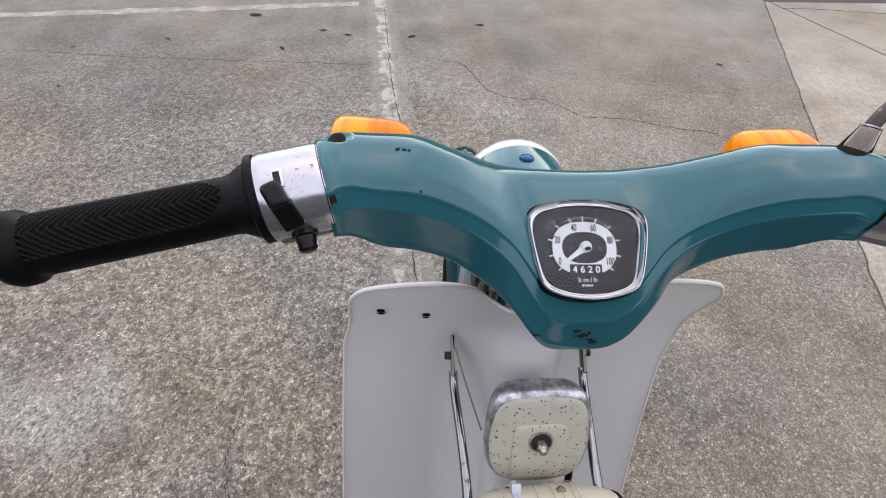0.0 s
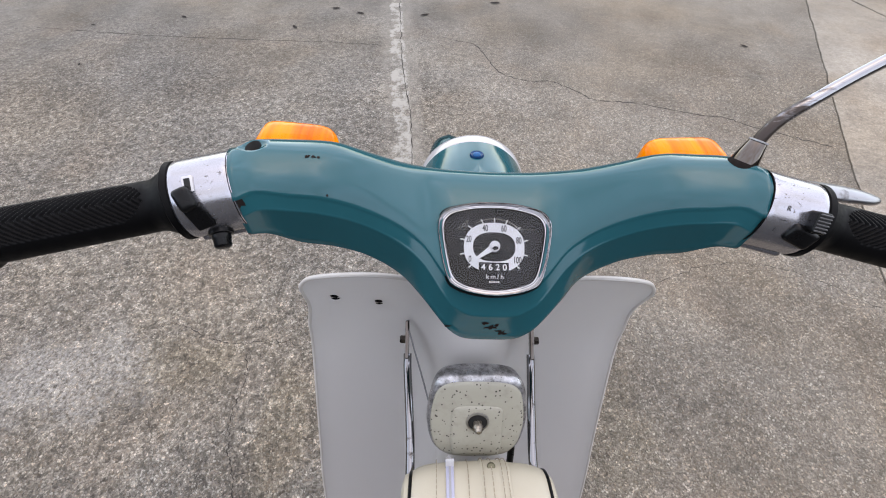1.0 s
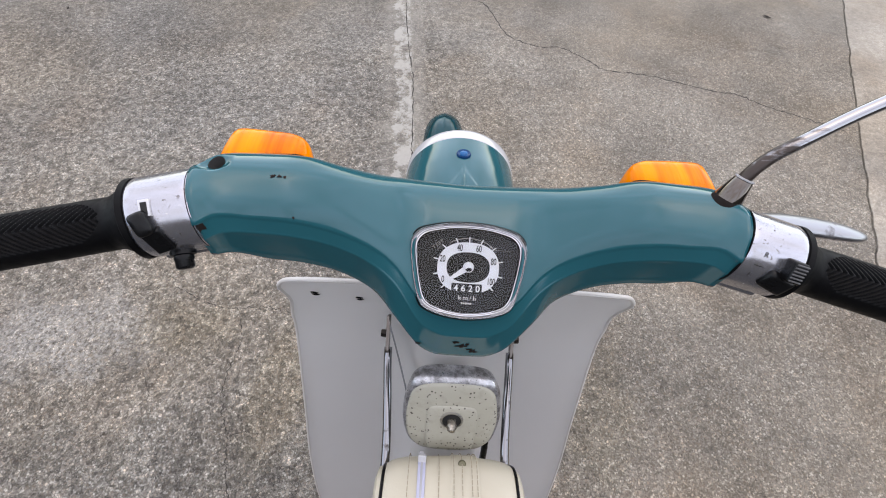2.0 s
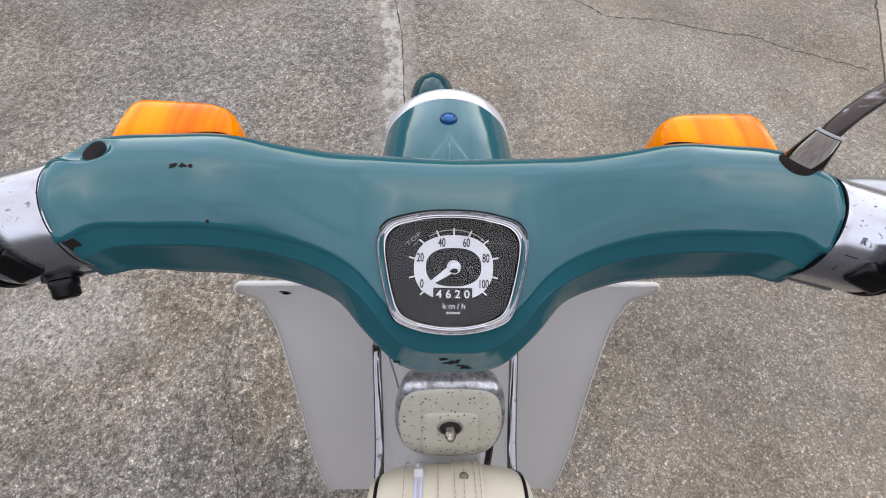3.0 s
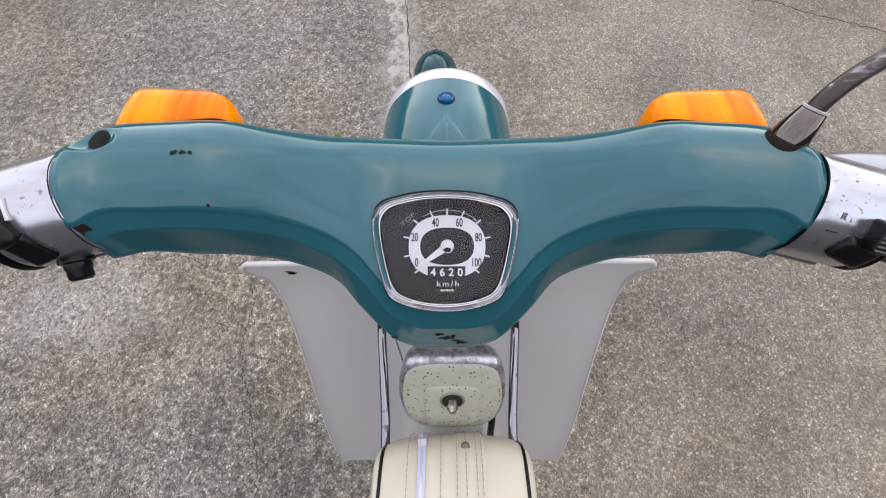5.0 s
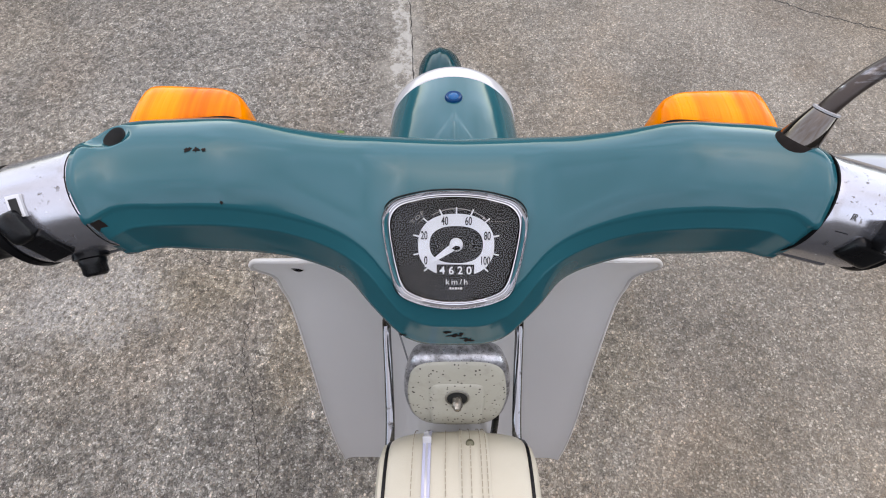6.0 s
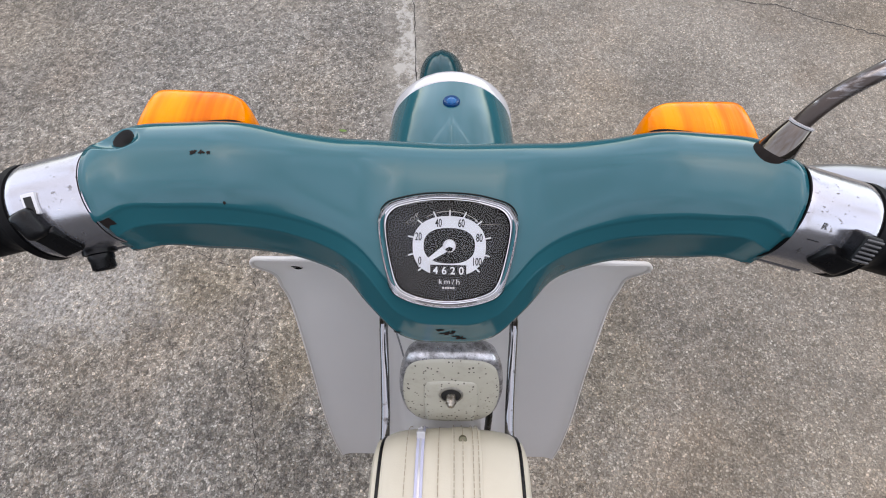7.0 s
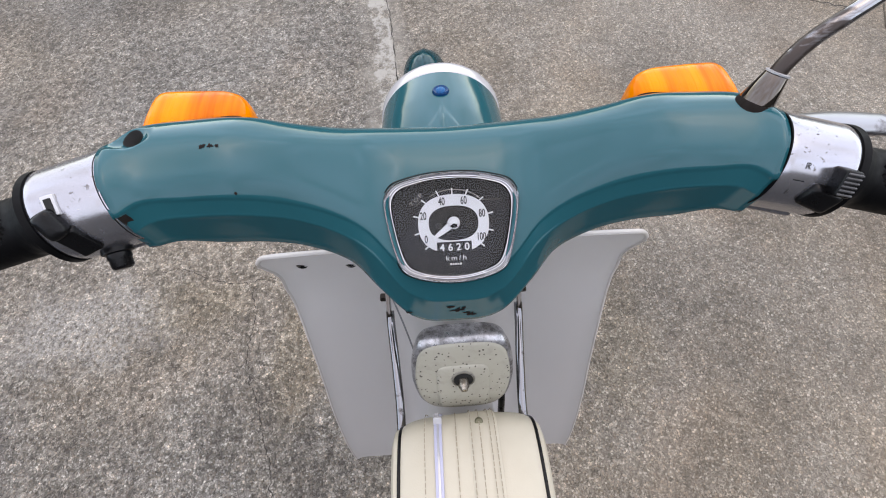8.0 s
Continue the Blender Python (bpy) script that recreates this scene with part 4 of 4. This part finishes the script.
turned(bm, [(.1030, .0553), (.1034, .0560), (.1050, .0564), (.112, .0566), (.1165, .0562), (.119, .0545), (.119, .048)], A, LAMP_WAY, 64, cap=False)
part("rim", bm, M_RIM, lamp, "silver white headlamp rim")
bm = bmesh.new()
turned(bm, [(.118, .0555), (.124, .048), (.129, .032), (.131, .012), (.1312, .001)], A, LAMP_WAY, 48, cap=False)
part("lens", bm, M_GLASS, lamp, "clear headlamp glass")
bm = bmesh.new()
turned(bm, [(.1035, .053), (.095, .046), (.080, .034), (.070, .012)], A, LAMP_WAY, 40, cap=False)
part("reflector", bm, M_CHROME, lamp, "silvered reflector")
jewel_at = A + LAMP_WAY * .0752 + LAMP_UP * .0567
jewel_way = Vector((0, .16, .98)).normalized()
bm = bmesh.new()
turned(bm, [(-.004, .0070), (.0009, .0067), (.0018, .0059), (.0013, .0047)], jewel_at, jewel_way, 36)
part("jewel_ring", bm, M_BLUE_DARK, lamp, "dark blue rim")
bm = bmesh.new()
turned(bm, [(.0, .0047), (.0016, .0040), (.0026, .0026), (.0030, .0005)], jewel_at, jewel_way, 32)
part("jewel", bm, M_BLUE, lamp, "domed blue jewel")

# ---- fork, fender, front wheel ----
bm = bmesh.new()
rows = []
for z, y0, y1, w in ((.925, -.02, .055, .036), (.885, .020, .085, .042), (.83, .052, .135, .048), (.78, .068, .17, .050), (.72, .085, .20, .048), (.66, .10, .23, .046), (.60, .13, .26, .046)):
    rows.append([Vector((px, py, z)) for px, py in oval(w, (y1 - y0) / 2, 3.2, 40, 0, (y0 + y1) / 2)])
loft(bm, rows)
part("fork_shroud", bm, M_PAINT, scooter, "teal pressed steel fork shroud")
bm = bmesh.new()
AX = Vector((0, .315, .27))
rows = []
for a in np.linspace(radians(150), radians(12), 44):
    f = (a - radians(12)) / radians(138)
    r = .345 + .124 * math.exp(-((a - radians(76)) / .36) ** 2)
    w = .048
    ring_pts = []
    crest = math.exp(-((a - radians(76)) / .36) ** 2)
    for u in np.linspace(-1, 1, 25):
        h = r + .0016 * crest * max(0, 1 - abs(u) * 7) - .052 * (1 - math.sqrt(max(0, 1 - abs(u) ** 2.2)))
        ring_pts.append(AX + Vector((-.006 - .011 * crest + w * u * (0.74 + 0.26 * min(1, abs(math.degrees(a) - 76) / 40)), h * math.cos(a), h * math.sin(a))))
    rows.append(ring_pts)
loft(bm, rows, closed=False)
bmesh.ops.solidify(bm, geom=bm.faces, thickness=.002)
part("front_fender", bm, M_PAINT, scooter, "teal front fender with a ridge along its crown")
wheel = holder("front_wheel", scooter)
tagged(wheel, "narrow black tyred front wheel with steel rim")


def hoop(bm, radius, thick_r, thick_x, n=64, k=16):
    rows = []
    for i in range(n + 1):
        t = 2 * math.pi * i / n
        rows.append([AX + Vector((thick_x * math.cos(u), (radius + thick_r * math.sin(u)) * math.cos(t), (radius + thick_r * math.sin(u)) * math.sin(t))) for u in (2 * math.pi * j / k for j in range(k))])
    loft(bm, rows, cap=False)
    bmesh.ops.remove_doubles(bm, verts=bm.verts, dist=1e-6)
    return bm


part("tyre", hoop(bmesh.new(), .242, .030, .030), M_RUBBER, wheel, "black tyre")
part("rim", hoop(bmesh.new(), .212, .010, .020), M_CHROME, wheel, "chrome rim")
bm = bmesh.new()
turned(bm, [(-.045, .02), (-.04, .055), (.04, .055), (.045, .02)], AX, (1, 0, 0), 32)
part("hub", bm, M_ALU, wheel, "aluminium hub")
for side in (-1, 1):
    bm = bmesh.new()
    tube(bm, [(side * .055, .20, .62), (side * .058, .25, .45), (side * .056, .30, .30), (side * .054, .315, .25)], .020, 16)
    part("fork_leg", bm, M_PAINT, scooter, "teal fork leg")

# ---- leg shield ----
EDGE = ((.90, .150), (.866, .1560), (.85, .1590), (.80, .1680), (.75, .1755), (.70, .1825), (.60, .194), (.50, .204), (.40, .212), (.30, .211), (.25, .206))
FACE = ((.90, .016), (.866, .030), (.80, .049), (.75, .056), (.70, .054), (.60, .028), (.50, -.004), (.40, -.043), (.30, -.090), (.25, -.113))
CROWN = ((0, .835), (.022, .838), (.040, .855), (.058, .885), (.080, .8985), (.105, .8985), (.130, .890), (.146, .877), (.156, .858))


def shield_point(u, v):
    """u from side to side (-1 to 1), v from the crown (0) to the foot (1)."""
    top = between(CROWN, abs(u) * .156)
    z = top + (.25 - top) * v
    blend = min(1, v * 6)
    x = u * (.1560 * (1 - blend) + between(EDGE, z) * blend)
    y = between(FACE, z) - (.026 + .70 * max(0, .81 - z)) * math.exp(-abs(x / .044) ** 2.6) * min(1, max(0, (.86 - z) / .08))
    lip = max(0, abs(u) - .90) / .10
    return Vector((x, y - .004 * lip * lip, z))


shield = holder("leg_shield", scooter)
tagged(shield, "off-white plastic leg shield with flared top corners")
bm = bmesh.new()
us = np.linspace(-1, 1, 61)
rows = []
for v in [0, .008, .02, .035] + list(np.linspace(.05, 1, 56)):
    row = [shield_point(u, v) for u in us]
    rows.append(row + [p + Vector((0, .0034, .0008)) for p in reversed(row)])
made = loft(bm, rows, cap=False)
for ends in (made[0], made[-1]):
    for k in range(60):
        bm.faces.new((ends[k], ends[k + 1], ends[120 - k], ends[121 - k]))
holes = []
for hx, hy, hz in ((-.1325, .042, .8290), (-.0925, .046, .8150)):
    b = bmesh.new()
    turned(b, [(-.03, .0038), (.03, .0038)], (hx, hy, hz), (0, -.85, .45), 20)
    # hole walls coloured dark to stand for the shade within
    for f in b.faces:
        f.material_index = 1
    holes.append(b)
mesh = carved(bm, holes, "panel", [M_SHIELD, M_HOLE_SHADE])
for p in mesh.polygons:
    p.use_smooth = True
mesh.set_sharp_from_angle(angle=radians(50))
linked("panel", mesh, shield, "off-white plastic panel with mounting holes")
# black discs added behind the holes so that they look shaded
for hx, hy, hz in ((-.1325, .042, .8290), (-.0925, .046, .8150)):
    bm = bmesh.new()
    turned(bm, [(-.0060, .0060), (-.0030, .0060)], (hx, hy, hz), (0, -.85, .45), 20)
    part("hole_backing", bm, M_BLACK, shield, "black disc added behind a hole to make it look dark")
bm = bmesh.new()
lip = [shield_point(-1, v) for v in np.linspace(1, .03, 34)] + [shield_point(u, .002) for u in np.linspace(-.985, .985, 61)] + [shield_point(1, v) for v in np.linspace(.03, 1, 34)]
tube(bm, [p + Vector((0, .0014, .0003)) for p in lip], .0019, 10, 420)
part("edge_bead", bm, M_LIP, shield, "rolled edge of the shield")

# ---- chrome bag rails ----
for side in (-1, 1):
    rail = holder("bag_rail", scooter)
    tagged(rail, "chrome tube rail with a flattened end bolted to the shield")
    bm = bmesh.new()
    tube(bm, [(side * .0655, .020, .752), (side * .0650, .004, .745), (side * .0610, -.040, .7385), (side * .0585, -.083, .731), (side * .0580, -.16, .722), (side * .0580, -.30, .715)], .0043, 16, 50)
    part("tube", bm, M_TUBE, rail, "round chrome tube")
    bm = bmesh.new()
    box(bm, (.0040, .040, .011), pose(side * .0660, .0315, .7620, 32, 0, 0), .0015, 2)
    part("flattened_end", bm, M_NUT, rail, "flattened dark end")
    bm = bmesh.new()
    turned(bm, [(0, .0045), (.005, .0045), (.006, .0035)], (side * .068, .032, .7605), (side, 0, .1), 6)
    part("bolt", bm, M_NUT, rail, "small dark hexagon bolt", False)

# ---- steering lock cover ----
COWL = Matrix.Translation((.003, -.0485, .7698)) @ pose(0, 0, 0, 61.5, 0, 0)
lock = holder("lock_cover", scooter)
tagged(lock, "cream painted steering lock cover, pitted, with worn metal edge")
FACE_HALF = ((0, .047), (.020, .0462), (.0335, .0425), (.0415, .033), (.0452, .016), (.0468, -.002), (.0455, -.020), (.0410, -.0360), (.031, -.0465), (.015, -.0502), (0, -.0510))
COWL_OUT = spline([Vector((x, y, 0)) for x, y in FACE_HALF] + [Vector((-x, y, 0)) for x, y in FACE_HALF[-2:0:-1]], 88, closed=True)


def cowl_ring(scale, n, dy=0.0):
    return [COWL @ Vector((p.x * scale, p.y * scale + dy, n)) for p in COWL_OUT]


bm = bmesh.new()
loft(bm, [cowl_ring(.93, -.017, .002), cowl_ring(.98, -.009, .001), cowl_ring(1.0, -.005), cowl_ring(.992, -.0022, -.0004), cowl_ring(.965, .0002, -.0012), cowl_ring(.92, .0014, -.0026)], cap=False)
part("edge_band", bm, M_EDGE, lock, "bare worn metal edge of the cover")
bm = bmesh.new()
loft(bm, [cowl_ring(.925, .0012, -.0026), cowl_ring(.90, .0026, -.0030), cowl_ring(.86, .0034, -.003), cowl_ring(.7, .0042, -.003), cowl_ring(.35, .0050, -.003), cowl_ring(.05, .0052, -.003)])
part("face", bm, M_CREAM, lock, "cream paint pitted with dark rust specks")
tab_out = [Vector((x, y, 0)) for x, y in ((.0215, -.043), (.0235, -.030), (.0240, -.010), (.0235, .006), (.0200, .0135), (.011, .0155), (0, .0158))]
tab_out = spline(tab_out + [Vector((-p.x, p.y, 0)) for p in reversed(tab_out[:-1])], 60)


def tab_ring(scale, n):
    return [COWL @ Vector((p.x * scale, (p.y + .012) * scale - .012, n)) for p in tab_out]


bm = bmesh.new()
loft(bm, [tab_ring(1.05, .0005), tab_ring(1.0, .0052), tab_ring(.96, .0062), tab_ring(.85, .0068), tab_ring(.4, .0070)])
part("raised_tab", bm, M_CREAM, lock, "raised cream tab round the lock")
LOCK_AT = COWL @ Vector((0, -.0008, .0068))
LOCK_WAY = COWL.to_3x3() @ Vector((0, 0, 1))
bm = bmesh.new()
turned(bm, [(-.002, .0112), (.0006, .0108), (.0009, .0092), (-.003, .0084), (-.008, .0076)], LOCK_AT, LOCK_WAY, 32)
part("keyhole_ring", bm, M_STEEL, lock, "dark worn keyhole ring")
# flat dark disc drawn as the shade in the keyhole
bm = bmesh.new()
turned(bm, [(.0010, .0088), (.00115, .0001)], LOCK_AT, LOCK_WAY, 32)
part("keyhole", bm, M_HOLE_SHADE, lock, "", False)
bm = bmesh.new()
turned(bm, [(-.004, .0040), (.005, .0040), (.0054, .0048), (.0080, .0046), (.0088, .0036), (.0108, .0030), (.0116, .0016)], LOCK_AT, (0, -.90, .30), 24)
part("lock_pin", bm, M_PIN, lock, "short brown tarnished lock pin")

# ---- centre frame behind and under ----
bm = bmesh.new()
rows = []
for y, z0, z1, w in ((.01, .66, .745, .026), (-.03, .62, .730, .032), (-.07, .58, .700, .038), (-.12, .52, .665, .044), (-.20, .46, .640, .050), (-.30, .44, .640, .055), (-.42, .44, .650, .060)):
    rows.append([Vector((px, y, pz)) for px, pz in oval(w, (z1 - z0) / 2, 3.0, 36, 0, (z0 + z1) / 2)])
loft(bm, rows)
part("frame_spine", bm, M_SHIELD, scooter, "off-white frame spine cover")
bm = bmesh.new()
tube(bm, [(-.064, .036, .772), (-.056, .016, .752), (-.048, -.006, .738), (-.040, -.030, .728)], .0009, 8, 24)
part("control_cable", bm, M_WIRE, scooter, "thin grey control cable")
for cx, cy, cr in ((-.050, .018, .0062), (-.043, .006, .0055), (-.036, -.002, .0045), (.047, .016, .0055)):
    bm = bmesh.new()
    tube(bm, [(cx * .85, cy + .024, .930), (cx, cy + .018, .905), (cx * .98, cy + .042, .868), (cx * .8, cy + .066, .80), (cx * .6, cy + .09, .74)], cr, 12, 30)
    part("control_cable", bm, M_BLACK, scooter, "black control cable behind the shield")
bm = bmesh.new()
tube(bm, [(.040, -.030, .742), (.042, -.062, .715), (.043, -.085, .66), (.043, -.11, .60)], .0035, 10, 24)
part("control_cable", bm, M_BLACK, scooter, "")

# ---- vinyl bag ----
bag = tagged(holder("vinyl_bag", m=LEAN @ Matrix.Translation((0.003, 0, 0))), "cream vinyl bag with zip and black piping, strapped on the scooter", "bag")
BAG_SIDE = ((-.083, .700), (-.0815, .725), (-.0835, .748), (-.090, .763), (-.104, .772), (-.135, .780), (-.20, .788), (-.28, .786), (-.330, .770), (-.350, .735), (-.352, .69), (-.335, .660), (-.25, .645), (-.15, .645), (-.10, .660))
BAG_OUT = spline([Vector((0, y, z)) for y, z in BAG_SIDE], 90, closed=True)
BAG_MID = sum(BAG_OUT, Vector()) / len(BAG_OUT)


def bag_ring(x, inset, bulge=0.0):
    out = []
    for p in BAG_OUT:
        d = (p - BAG_MID).normalized()
        q = p - d * inset
        out.append(Vector((x + bulge * max(0.0, (.765 - q.z)) * 9 * math.copysign(1, x), q.y, q.z)))
    return out


bm = bmesh.new()
loft(bm, [bag_ring(x, i) for x, i in ((-.0590, .0085), (-.0575, .0066), (-.054, .0045), (-.048, .0025), (-.040, .0010), (-.02, -.0006), (0, -.0014), (.02, -.0008), (.040, .0004), (.048, .0016), (.054, .0032), (.0575, .0050), (.0590, .0066))], cap=False)
part("body", bm, M_VINYL, bag, "cream vinyl body panel")
for side in (-1, 1):
    bm = bmesh.new()
    tube(bm, bag_ring(side * .0592, .0078 if side < 0 else .0060)[0:] + bag_ring(side * .0592, .0078 if side < 0 else .0060)[:1], .0016, 8, 180, cap=False)
    part("piping", bm, M_BLACK, bag, "black piping")
    bm = bmesh.new()
    loft(bm, [bag_ring(side * .0595, .0085 if side < 0 else .0066), bag_ring(side * .0640, .010, .003), bag_ring(side * .0665, .018, .004), bag_ring(side * .0665, .05, .004)])
    part("side_panel", bm, M_VINYL, bag, "cream vinyl side gusset")


def bag_top(x, lift, a=0, b=40):
    return [Vector((x, p.y, p.z)) + (p - BAG_MID).normalized() * (lift + .0013) for p in BAG_OUT[a:b]]


def strip(name, x, w, lift, material, label, thick=.0008, a=2, b=44):
    bm = bmesh.new()
    rows = []
    for p, q in zip(bag_top(0, 0, a, b), bag_top(0, thick + lift, a, b)):
        rows.append([Vector((x - w, p.y, p.z)), Vector((x - w * .9, q.y, q.z)), Vector((x + w * .9, q.y, q.z)), Vector((x + w, p.y, p.z))])
    loft(bm, rows)
    return part(name, bm, material, bag, label)


strip("zip", -.0255, .0034, .0, M_ZIP, "pale lilac zip tape")
strip("zip_teeth", -.0255, .0010, .0006, M_RIM, "white zip teeth")
strip("strap", .0135, .0125, .0, M_VINYL, "cream reinforcing strap", .0010)


def stitching(x, lift=.0009):
    path = bag_top(x, lift, 2, 44)
    bm = bmesh.new()
    walked = 0.0
    fine = spline(path, 420)
    last = None
    for p, q in zip(fine, fine[1:]):
        walked += (q - p).length
        if int(walked / .0012) % 4 != 3:
            if last is None:
                last = p
        elif last is not None:
            tube(bm, [last, (last + p) / 2, p], .00038, 5, 3)
            last = None
    part("stitching", bm, M_THREAD, bag, "row of stitches")


for x in (-.0370, -.0100, .0030, .0105, .0190, .0235):
    stitching(x, .0022 if x > 0 else .0006)
bm = bmesh.new()
stud = Vector((.0105, -.0905, .7665))
turned(bm, [(-.001, .0036), (.0010, .0036), (.0018, .0028), (.0016, .0010)], stud, (0, -.35, .94), 24)
part("stud", bm, M_BRASS, bag, "tarnished press stud")
bm = bmesh.new()
box(bm, (.0075, .010, .0025), Matrix.Translation((-.0255, -.0885, .7660)) @ pose(0, 0, 0, 40, 0, 0), .0008)
box(bm, (.0036, .007, .0012), Matrix.Translation((-.0262, -.0840, .7620)) @ pose(0, 0, 0, 40, 0, 6), .0004)
part("zip_slider", bm, M_RIM, bag, "white zip slider and pull")

# the bars sit a little lower on their right
BARS = Matrix.Translation((0, 0, 0.96)) @ pose(0, 0, 0, 0, 1.1, 0) @ Matrix.Translation((0, 0, -0.96))
for ob in scooter.children:
    if ob.name.split(".")[0] in ("handlebar_cover", "speedometer", "grip", "switch_housing", "brake_lever", "mirror_arm", "indicator"):
        ob.matrix_basis = BARS @ ob.matrix_basis
